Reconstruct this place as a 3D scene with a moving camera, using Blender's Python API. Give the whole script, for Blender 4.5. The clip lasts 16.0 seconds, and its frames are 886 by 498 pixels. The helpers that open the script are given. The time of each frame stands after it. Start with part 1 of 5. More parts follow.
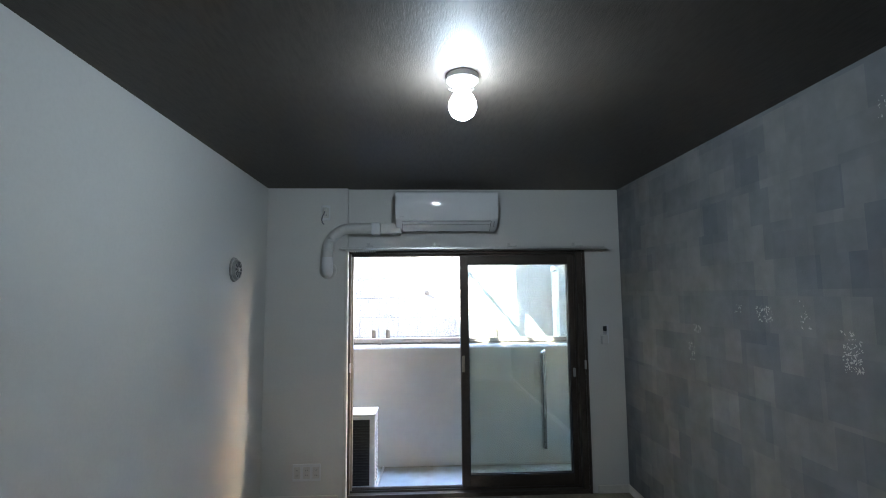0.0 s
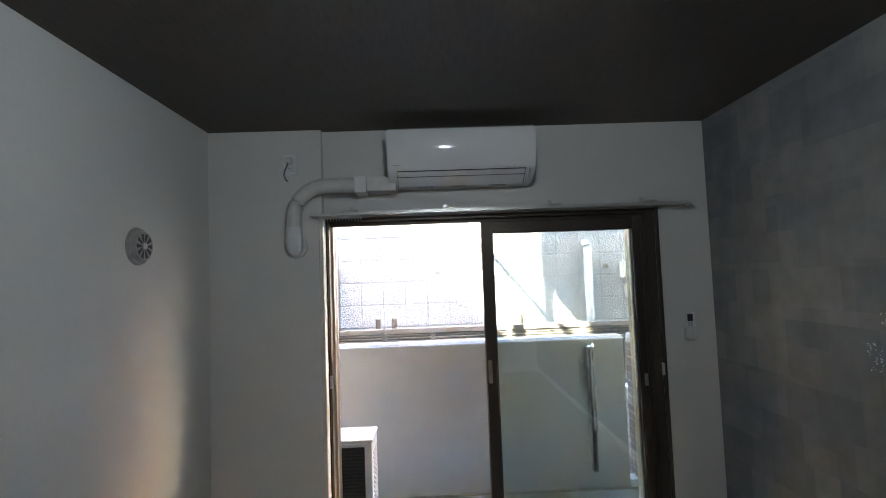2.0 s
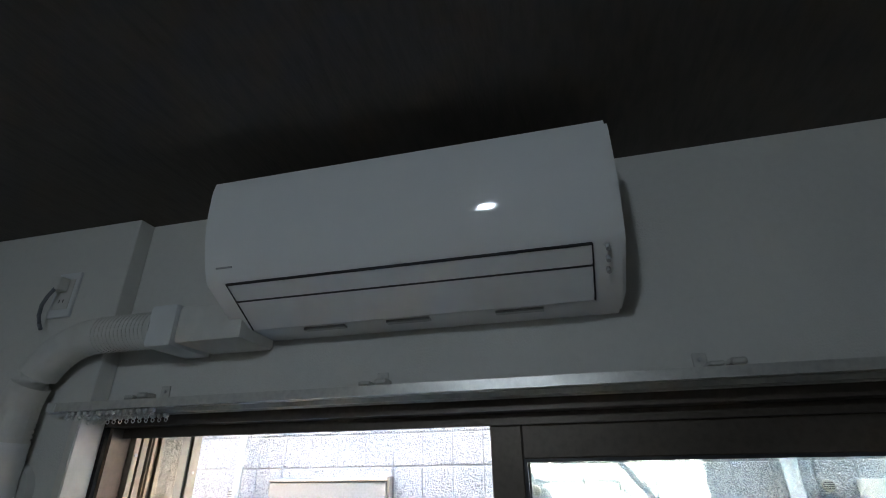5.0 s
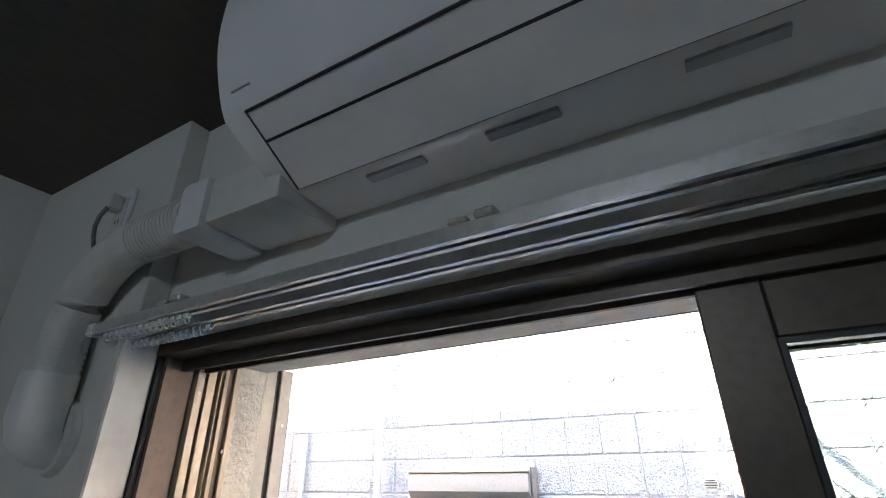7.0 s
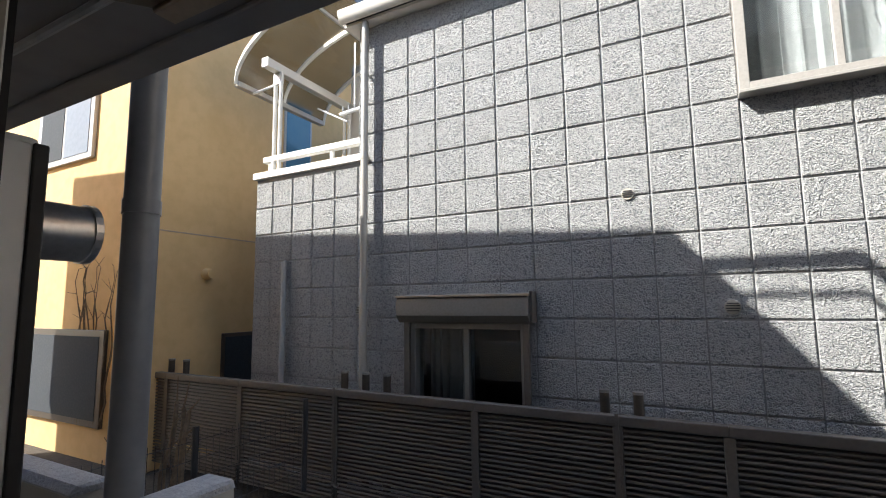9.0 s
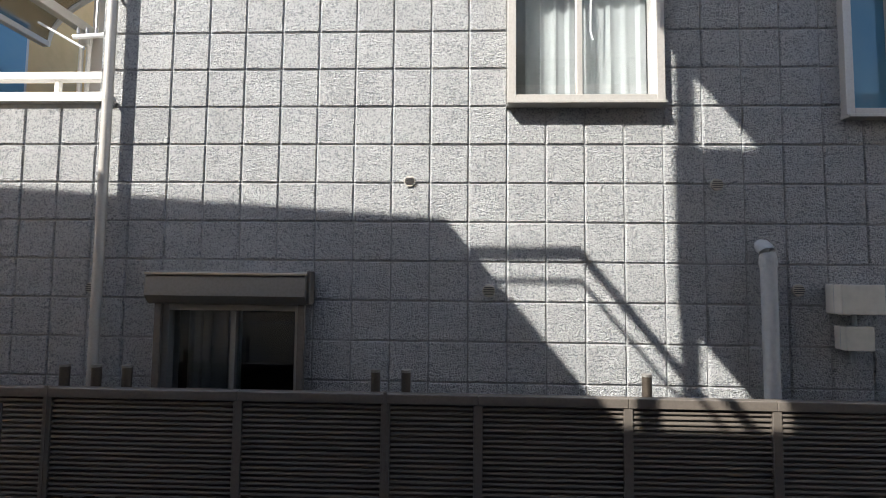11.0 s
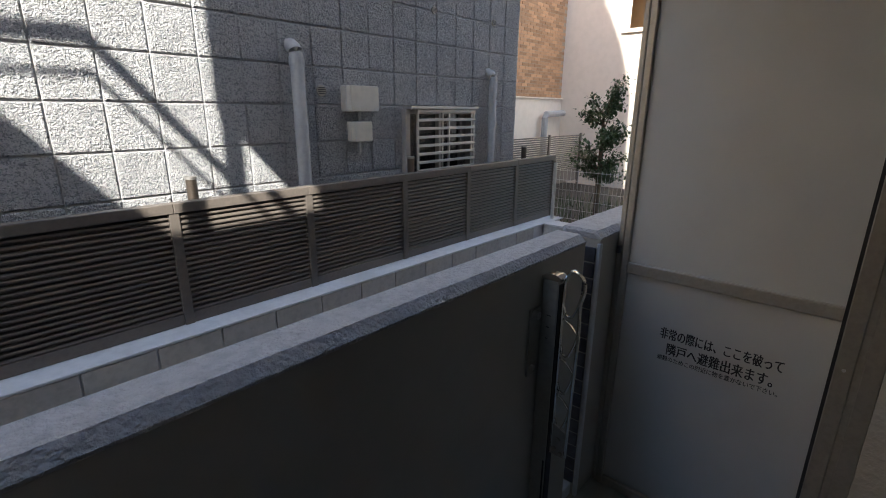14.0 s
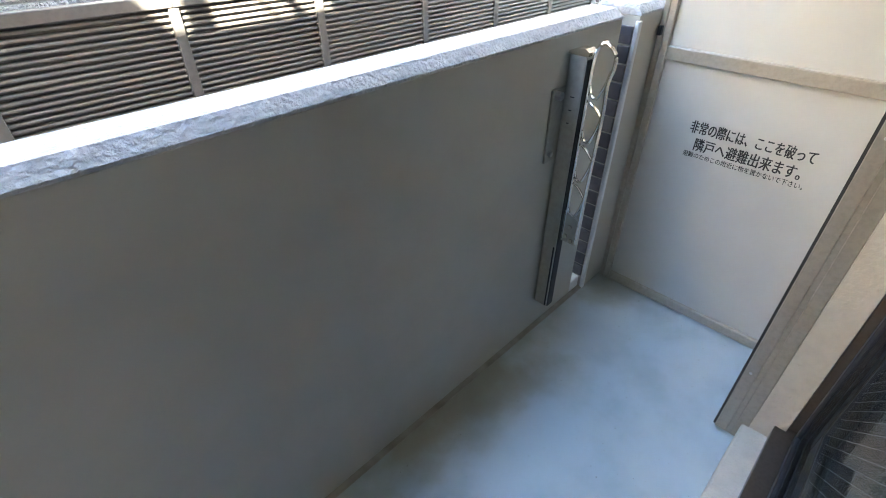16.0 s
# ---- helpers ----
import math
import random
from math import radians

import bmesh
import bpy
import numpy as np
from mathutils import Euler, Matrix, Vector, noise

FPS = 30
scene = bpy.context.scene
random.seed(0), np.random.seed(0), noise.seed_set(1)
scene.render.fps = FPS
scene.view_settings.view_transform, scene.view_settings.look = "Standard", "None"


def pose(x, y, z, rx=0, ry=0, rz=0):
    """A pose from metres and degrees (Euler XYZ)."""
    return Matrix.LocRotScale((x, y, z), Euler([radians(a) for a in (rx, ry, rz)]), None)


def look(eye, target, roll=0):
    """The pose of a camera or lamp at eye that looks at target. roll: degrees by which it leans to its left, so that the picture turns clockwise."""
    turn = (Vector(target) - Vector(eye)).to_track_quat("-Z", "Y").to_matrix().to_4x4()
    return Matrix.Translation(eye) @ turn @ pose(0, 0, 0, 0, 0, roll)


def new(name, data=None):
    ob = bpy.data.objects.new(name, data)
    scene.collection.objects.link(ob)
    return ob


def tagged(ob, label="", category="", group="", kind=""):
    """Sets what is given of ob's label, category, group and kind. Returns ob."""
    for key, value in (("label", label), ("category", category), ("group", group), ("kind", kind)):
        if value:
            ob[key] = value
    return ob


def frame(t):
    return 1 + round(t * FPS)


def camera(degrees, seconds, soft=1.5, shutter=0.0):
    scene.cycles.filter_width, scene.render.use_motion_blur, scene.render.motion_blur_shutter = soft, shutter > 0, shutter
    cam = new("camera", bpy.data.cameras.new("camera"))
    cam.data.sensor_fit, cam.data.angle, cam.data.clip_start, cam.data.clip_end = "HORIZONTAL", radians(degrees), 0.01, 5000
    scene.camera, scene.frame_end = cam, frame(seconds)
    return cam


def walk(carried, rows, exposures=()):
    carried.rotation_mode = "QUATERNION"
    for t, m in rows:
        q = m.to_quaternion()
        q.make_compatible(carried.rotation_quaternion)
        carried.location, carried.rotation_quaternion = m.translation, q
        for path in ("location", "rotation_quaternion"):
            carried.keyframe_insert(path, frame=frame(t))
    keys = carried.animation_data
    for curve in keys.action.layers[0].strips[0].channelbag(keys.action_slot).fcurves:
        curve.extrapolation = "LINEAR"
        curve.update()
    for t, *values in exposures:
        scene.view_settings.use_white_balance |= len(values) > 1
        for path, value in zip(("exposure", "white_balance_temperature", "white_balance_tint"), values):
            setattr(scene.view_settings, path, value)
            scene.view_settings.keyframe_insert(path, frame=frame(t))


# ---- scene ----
cam = camera(86.0, 16.0, 1.0)
PATH = [
    (0, (0.443, -3.804, 1.553), (0.534, -1.815, 1.742), -0.5),
    (0.5, (0.441, -3.733, 1.547), (0.54, -1.744, 1.729), -0.7),
    (1, (0.382, -3.417, 1.54), (0.488, -1.426, 1.694), -0.4),
    (1.5, (0.38, -3.069, 1.523), (0.473, -1.075, 1.644), -1.6),
    (2, (0.474, -2.693, 1.551), (0.515, -0.697, 1.665), -2.1),
    (2.5, (0.553, -2.316, 1.569), (0.592, -0.32, 1.693), -1.8),
    (3, (0.634, -1.963, 1.63), (0.713, 0.02, 1.881), -1.7),
    (3.5, (0.785, -1.647, 1.679), (0.793, 0.309, 2.097), -2.0),
    (4, (0.861, -1.355, 1.698), (0.736, 0.544, 2.312), -2.2),
    (4.5, (0.888, -1.094, 1.768), (0.638, 0.738, 2.531), -2.1),
    (4.7, (0.912, -1.021, 1.78), (0.595, 0.783, 2.582), -1.6),
    (6.8, (0.871, -0.589, 1.705), (-0.032, 0.931, 2.639), 0.6),
    (7, (0.76, -0.501, 1.678), (-0.129, 1.075, 2.531), -0.6),
    (7.2, (0.657, -0.409, 1.686), (-0.246, 1.237, 2.375), -1.8),
    (7.5, (0.491, -0.265, 1.696), (-0.414, 1.452, 2.176), -1.1),
    (8, (0.383, -0.016, 1.649), (-0.539, 1.733, 1.952), -0.5),
    (8.2, (0.334, 0.045, 1.635), (-0.594, 1.794, 1.915), -0.4),
    (10.3, (0.301, 0.295, 1.626), (-0.589, 2.081, 1.757), -0.1),
    (10.5, (0.352, 0.3, 1.657), (-0.395, 2.151, 1.781), -0.0),
    (11, (0.299, 0.29, 1.67), (0.227, 2.285, 1.796), 0.6),
    (11.5, (0.302, 0.287, 1.62), (0.998, 2.158, 1.738), 1.1),
    (12, (0.33, 0.306, 1.611), (1.474, 1.944, 1.692), 1.2),
    (12.5, (0.355, 0.312, 1.61), (1.682, 1.806, 1.676), 0.7),
    (13, (0.356, 0.32, 1.601), (1.774, 1.73, 1.624), 0.5),
    (13.4, (0.382, 0.315, 1.574), (1.832, 1.685, 1.431), -0.1),
    (13.5, (0.371, 0.338, 1.562), (1.829, 1.692, 1.359), 0.3),
    (14, (0.396, 0.363, 1.457), (1.822, 1.648, 0.894), 0.4),
    (14.5, (0.413, 0.38, 1.365), (1.723, 1.579, 0.445), -0.3),
    (15, (0.408, 0.379, 1.321), (1.652, 1.539, 0.269), -0.4),
    (15.5, (0.407, 0.36, 1.327), (1.605, 1.503, 0.205), -1.1),
    (16, (0.389, 0.318, 1.302), (1.528, 1.465, 0.124), -0.3),
]
WALK = [(t, look(eye, target, roll)) for t, eye, target, roll in PATH]
EXPOSURES = [(0.0, 6.0, 6250, 7), (1.0, 5.9, 6500, 9), (2.0, 5.8, 6850, 11), (2.5, 5.6, 6850, 11), (3.0, 5.2, 6600, 8), (3.5, 5.0, 6550, 5), (4.0, 5.1, 6500, 5), (4.5, 5.35, 6500, 6), (5.5, 5.3, 6500, 8),
             (6.8, 5.55, 6450, 10), (7.2, 5.35, 6400, 9), (7.5, 4.35, 6350, 8), (7.8, 2.65, 6350, 8), (8.2, 1.85, 6350, 8), (9.5, 1.4, 6450, 9), (11.0, 1.4, 6450, 9), (13.2, 1.45, 6450, 9),
             (13.6, 1.55, 6450, 9), (14.0, 1.75, 6500, 9), (14.5, 2.75, 6500, 7), (15.0, 4.15, 6550, 4), (15.5, 4.65, 6600, 3), (16.0, 4.75, 6600, 3)]
walk(cam, WALK, EXPOSURES)

# ---- world, sun and lamps ----
SUN_X, SUN_Z = 1.0, 1.2          # drift of the sunlight to the right, and down, for each metre towards the houses opposite
world = bpy.data.worlds.new("world")
scene.world = world
world.use_nodes = True
sky = world.node_tree.nodes.new("ShaderNodeTexSky")
sky.sky_type = "NISHITA"
sky.sun_disc = False
sky.sun_elevation = math.atan2(SUN_Z, math.hypot(1, SUN_X))
sky.sun_rotation = math.atan2(-SUN_X, -1.0)
world.node_tree.links.new(sky.outputs[0], world.node_tree.nodes["Background"].inputs[0])
world.node_tree.nodes["Background"].inputs[1].default_value = 0.15
sun = new("sun", bpy.data.lights.new("sun", "SUN"))
sun.data.energy = 4.5
sun.data.angle = radians(0.5)
sun.data.color = (1.0, 0.95, 0.87)
sun.matrix_world = look((-SUN_X, -1, SUN_Z), (0, 0, 0))


# ---- materials ----
def material(name, color, rough=0.6, metal=0.0, grain=None, grain_scale=40.0, bump=0.0, bump_scale=60.0,
             stain=None, stain_scale=2.0, random_amount=0.0, island=False, spec=0.5, stretch=(1, 1, 1), bump_dist=0.002):
    m = bpy.data.materials.new(name)
    m.use_nodes = True
    nt = m.node_tree
    nodes, links = nt.nodes, nt.links
    b = nodes["Principled BSDF"]
    b.inputs["Roughness"].default_value = rough
    b.inputs["Metallic"].default_value = metal
    b.inputs["Specular IOR Level"].default_value = spec
    tc = nodes.new("ShaderNodeNewGeometry")
    mp = nodes.new("ShaderNodeMapping")
    mp.inputs["Scale"].default_value = stretch
    links.new(tc.outputs["Position"], mp.inputs[0])
    rgb = nodes.new("ShaderNodeRGB")
    rgb.outputs[0].default_value = (*color, 1)
    out = rgb.outputs[0]

    def mix(a, other, factor):
        n = nodes.new("ShaderNodeMix")
        n.data_type = "RGBA"
        links.new(a, n.inputs[6])
        n.inputs[7].default_value = (*other, 1)
        links.new(factor, n.inputs[0])
        return n.outputs[2]

    def ramped(scale, low, high, detail=5):
        n = nodes.new("ShaderNodeTexNoise")
        n.inputs["Scale"].default_value = scale
        n.inputs["Detail"].default_value = detail
        links.new(mp.outputs[0], n.inputs["Vector"])
        r = nodes.new("ShaderNodeMapRange")
        r.inputs[1].default_value, r.inputs[2].default_value = low, high
        links.new(n.outputs[0], r.inputs[0])
        return r.outputs[0]

    if grain:
        out = mix(out, grain, ramped(grain_scale, 0.42, 0.68))
    if stain:
        out = mix(out, stain, ramped(stain_scale, 0.5, 0.8, 8))
    if random_amount:
        info = tc if island else nodes.new("ShaderNodeObjectInfo")
        hsv = nodes.new("ShaderNodeHueSaturation")
        r = nodes.new("ShaderNodeMapRange")
        r.inputs[3].default_value, r.inputs[4].default_value = 1 - random_amount, 1 + random_amount
        links.new(info.outputs["Random Per Island" if island else "Random"], r.inputs[0])
        links.new(r.outputs[0], hsv.inputs["Value"])
        links.new(out, hsv.inputs["Color"])
        out = hsv.outputs[0]
    links.new(out, b.inputs["Base Color"])
    if bump:
        n = nodes.new("ShaderNodeTexNoise")
        n.inputs["Scale"].default_value = bump_scale
        n.inputs["Detail"].default_value = 4
        links.new(mp.outputs[0], n.inputs["Vector"])
        bp = nodes.new("ShaderNodeBump")
        bp.inputs["Strength"].default_value = bump
        bp.inputs["Distance"].default_value = bump_dist
        links.new(n.outputs[0], bp.inputs["Height"])
        links.new(bp.outputs[0], b.inputs["Normal"])
    return m


def glass_material(name, tint, rough=0.0, ior=1.45):
    m = bpy.data.materials.new(name)
    m.use_nodes = True
    b = m.node_tree.nodes["Principled BSDF"]
    b.inputs["Base Color"].default_value = (*tint, 1)
    b.inputs["Roughness"].default_value = rough
    b.inputs["IOR"].default_value = ior
    b.inputs["Transmission Weight"].default_value = 1.0
    return m


def lamp_material(name, color, strength):
    m = bpy.data.materials.new(name)
    m.use_nodes = True
    b = m.node_tree.nodes["Principled BSDF"]
    b.inputs["Emission Color"].default_value = (*color, 1)
    b.inputs["Emission Strength"].default_value = strength
    return m


def screen_material(name, color, open_share):
    m = bpy.data.materials.new(name)
    m.use_nodes = True
    nt = m.node_tree
    b = nt.nodes["Principled BSDF"]
    b.inputs["Base Color"].default_value = (*color, 1)
    b.inputs["Roughness"].default_value = 0.8
    b.inputs["Alpha"].default_value = 1 - open_share
    return m


M_WALL = material("white_wallpaper", (0.70, 0.69, 0.66), 0.85, grain=(0.68, 0.67, 0.64), grain_scale=70, bump=0.35, bump_scale=260, stain=(0.685, 0.675, 0.645), spec=0.2)
M_CEIL = material("dark_ceiling_paper", (0.076, 0.062, 0.050), 0.62, grain=(0.058, 0.047, 0.038), grain_scale=60, bump=0.6, bump_scale=180, stretch=(1, 0.2, 1), spec=0.45)
M_FLOOR = material("grey_oak_floor", (0.30, 0.25, 0.19), 0.5, grain=(0.22, 0.18, 0.13), grain_scale=12, bump=0.2, bump_scale=80, stretch=(6, 1, 1))
M_BRONZE = material("bronze_aluminium", (0.105, 0.086, 0.07), 0.42, metal=0.5, grain=(0.088, 0.071, 0.058), grain_scale=90, spec=0.5)
# jamb aluminium twice: shaded brown for the recess, lit gold for the fins
M_BRONZE_DARK = material("shaded_jamb_aluminium", (0.21, 0.155, 0.118), 0.5, metal=0.25, grain=(0.18, 0.133, 0.10), grain_scale=90)
M_BRONZE_LIGHT = material("lit_bronze_aluminium", (0.47, 0.385, 0.285), 0.4, metal=0.4, grain=(0.42, 0.345, 0.255), grain_scale=90)
M_CASING = material("white_painted_casing", (0.74, 0.71, 0.66), 0.5, grain=(0.68, 0.65, 0.60), grain_scale=30)
M_RUBBER = material("black_rubber", (0.015, 0.015, 0.017), 0.6, grain=(0.022, 0.022, 0.024))
M_PLASTIC = material("white_plastic", (0.76, 0.77, 0.78), 0.35, grain=(0.73, 0.74, 0.75), grain_scale=25, bump=0.05, bump_scale=300)
M_PLASTIC_AGED = material("aged_white_plastic", (0.68, 0.67, 0.64), 0.45, grain=(0.62, 0.61, 0.58), grain_scale=25)
M_GLOSSWHITE = material("gloss_white_plastic", (0.76, 0.77, 0.78), 0.05, grain=(0.745, 0.755, 0.765), grain_scale=6)
M_DARKPLASTIC = material("dark_plastic", (0.03, 0.03, 0.035), 0.4, grain=(0.04, 0.04, 0.045))
M_STEEL = material("brushed_steel", (0.55, 0.55, 0.55), 0.3, metal=0.9, grain=(0.48, 0.48, 0.48), grain_scale=120)
M_ALU = material("silver_aluminium", (0.62, 0.61, 0.58), 0.38, metal=0.7, grain=(0.55, 0.54, 0.52), grain_scale=100)
M_PLASTER = material("rough_plaster", (0.60, 0.55, 0.48), 0.9, grain=(0.53, 0.485, 0.425), grain_scale=25, bump=0.9, bump_scale=70, stain=(0.55, 0.505, 0.44), bump_dist=0.006, spec=0.2)
M_PARAPET = material("parapet_paint", (0.435, 0.42, 0.385), 0.75, grain=(0.415, 0.40, 0.365), grain_scale=9, bump=0.25, bump_scale=45, stain=(0.39, 0.378, 0.345), stain_scale=1.4, spec=0.3)
M_CAPROUGH = material("rough_parapet_coping", (0.44, 0.455, 0.48), 0.7, grain=(0.36, 0.375, 0.40), grain_scale=45, bump=1.0, bump_scale=95, bump_dist=0.009, spec=0.3)
M_GUTTER = material("stained_gutter", (0.33, 0.31, 0.26), 0.6, grain=(0.22, 0.205, 0.17), grain_scale=14, bump=0.3, bump_scale=60)
M_PANEL = material("partition_board", (0.56, 0.545, 0.505), 0.5, grain=(0.53, 0.515, 0.48), grain_scale=5, bump=0.06, bump_scale=200, stain=(0.515, 0.50, 0.46))
M_FRAME = material("champagne_aluminium", (0.44, 0.40, 0.34), 0.4, metal=0.45, grain=(0.39, 0.355, 0.30), grain_scale=70)
M_BRACKET = material("bronze_grey_bracket", (0.36, 0.345, 0.31), 0.42, metal=0.3, grain=(0.32, 0.305, 0.275), grain_scale=60)
M_TAUPE = material("taupe_shutter_guide", (0.34, 0.31, 0.265), 0.42, metal=0.35, grain=(0.30, 0.275, 0.235), grain_scale=80)
M_INK = material("black_lettering", (0.02, 0.02, 0.022), 0.6, grain=(0.03, 0.03, 0.03))
M_SLATE = material("dark_wall_tile", (0.10, 0.10, 0.12), 0.5, grain=(0.07, 0.07, 0.085), grain_scale=30, bump=0.3, random_amount=0.25)
M_JOINT = material("siding_joint", (0.47, 0.475, 0.485), 0.9, grain=(0.40, 0.406, 0.416), grain_scale=20)
M_FENCE = material("bronze_fence", (0.145, 0.125, 0.108), 0.42, metal=0.15, grain=(0.122, 0.106, 0.092), grain_scale=40, stain=(0.11, 0.097, 0.085), stain_scale=3)
# near-black brown that stands in for the shade between the fence slats
M_GAPSHADE = material("painted_gap_shade", (0.062, 0.055, 0.049), 0.7, grain=(0.075, 0.067, 0.06), grain_scale=40)
M_SHUTTER = material("shutter_bronze", (0.28, 0.268, 0.25), 0.35, metal=0.4, grain=(0.25, 0.238, 0.222), grain_scale=50)
M_BLOCK = material("concrete_block", (0.52, 0.51, 0.49), 0.85, grain=(0.44, 0.435, 0.42), grain_scale=25, bump=0.3, bump_scale=90, random_amount=0.08)
M_KERBCAP = material("pale_mortar_coping", (0.66, 0.69, 0.72), 0.8, grain=(0.58, 0.61, 0.64), grain_scale=14, bump=0.3, bump_scale=70, stain=(0.55, 0.57, 0.58))
M_ASPHALT = material("asphalt", (0.026, 0.027, 0.030), 0.9, grain=(0.042, 0.043, 0.046), grain_scale=180, bump=0.6, bump_scale=220, stain=(0.035, 0.035, 0.037))
M_EARTH = material("bare_ground", (0.055, 0.045, 0.035), 0.95, grain=(0.035, 0.03, 0.024), grain_scale=14, bump=0.6, bump_scale=30, bump_dist=0.02)
M_YELLOW = material("ochre_render", (0.66, 0.46, 0.235), 0.85, grain=(0.61, 0.42, 0.21), grain_scale=7, bump=0.2, bump_scale=90, stain=(0.60, 0.41, 0.20), spec=0.2)
M_BRICK = material("tan_wall_tile", (0.47, 0.28, 0.16), 0.6, grain=(0.40, 0.23, 0.13), grain_scale=25, random_amount=0.28, island=True)
M_BRICKJOINT = material("tile_mortar", (0.40, 0.33, 0.26), 0.9, grain=(0.36, 0.30, 0.24))
M_WHITEWALL = material("white_render", (0.78, 0.71, 0.62), 0.85, grain=(0.74, 0.675, 0.585), grain_scale=8, bump=0.15, bump_scale=60, stain=(0.72, 0.655, 0.565), spec=0.2)
M_GALLERY = material("tan_gallery_paint", (0.60, 0.47, 0.33), 0.8, grain=(0.56, 0.435, 0.30), grain_scale=6, bump=0.1)
M_CHROME = material("polished_steel", (0.72, 0.70, 0.66), 0.16, metal=1.0, grain=(0.66, 0.64, 0.60), grain_scale=60)
M_VENT = material("grey_vent_plastic", (0.36, 0.355, 0.34), 0.45, grain=(0.26, 0.255, 0.245), grain_scale=30)
M_EAVE = material("painted_eave", (0.66, 0.63, 0.58), 0.5, grain=(0.61, 0.58, 0.53), grain_scale=10)
M_ROOF = material("dark_roof", (0.11, 0.11, 0.115), 0.7, grain=(0.08, 0.08, 0.085), grain_scale=20)
M_PVC = material("grey_plastic_pipe", (0.40, 0.41, 0.42), 0.45, grain=(0.35, 0.36, 0.37), grain_scale=25)
M_PVCDARK = material("slate_drainpipe", (0.17, 0.18, 0.20), 0.35, grain=(0.145, 0.155, 0.175), grain_scale=15)
M_SILLPALE = material("cream_window_frame", (0.44, 0.42, 0.395), 0.4, metal=0.3, grain=(0.40, 0.38, 0.355), grain_scale=60)
M_UTIL = material("cream_meter_box", (0.58, 0.55, 0.48), 0.5, grain=(0.52, 0.49, 0.43), grain_scale=15)
M_CURTAIN = material("white_curtain", (0.29, 0.30, 0.30), 0.9, grain=(0.25, 0.26, 0.262), grain_scale=30)
# opaque blue: the sky's reflection is painted into the pane colour
M_BLUEGLASS = material("sky_painted_glass", (0.06, 0.19, 0.31), 0.05, grain=(0.10, 0.23, 0.32), grain_scale=1.2, spec=0.4)
# near-black colour standing in for the dimness of rooms behind windows
M_DARKROOM = material("painted_room_dark", (0.035, 0.042, 0.052), 0.9, grain=(0.045, 0.052, 0.062))
M_LEAF = material("glossy_leaf", (0.055, 0.10, 0.03), 0.45, grain=(0.03, 0.065, 0.02), grain_scale=22)
M_BARK = material("bark", (0.16, 0.12, 0.085), 0.9, grain=(0.10, 0.075, 0.055), grain_scale=30, bump=0.5)
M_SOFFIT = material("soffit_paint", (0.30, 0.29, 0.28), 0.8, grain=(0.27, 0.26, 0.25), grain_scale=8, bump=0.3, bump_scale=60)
M_TOWNWALL = material("distant_render", (0.62, 0.60, 0.57), 0.9, grain=(0.56, 0.54, 0.51), grain_scale=2)
M_DOOR = material("maroon_door", (0.20, 0.10, 0.11), 0.5, grain=(0.17, 0.085, 0.095))
M_GLASS = glass_material("clear_glass", (0.96, 0.98, 0.97))
M_GLASS_WIRED = glass_material("green_wired_glass", (0.89, 0.985, 0.94))
M_GLASS_FAR = glass_material("window_glass", (0.74, 0.78, 0.80), 0.0, 1.7)
M_POLYCARB = glass_material("canopy_polycarbonate", (0.36, 0.34, 0.315), 0.03)
M_BULB = lamp_material("lit_bulb", (0.75, 0.87, 1.0), 3.0)
M_SCREEN = screen_material("insect_screen", (0.018, 0.018, 0.02), 0.84)


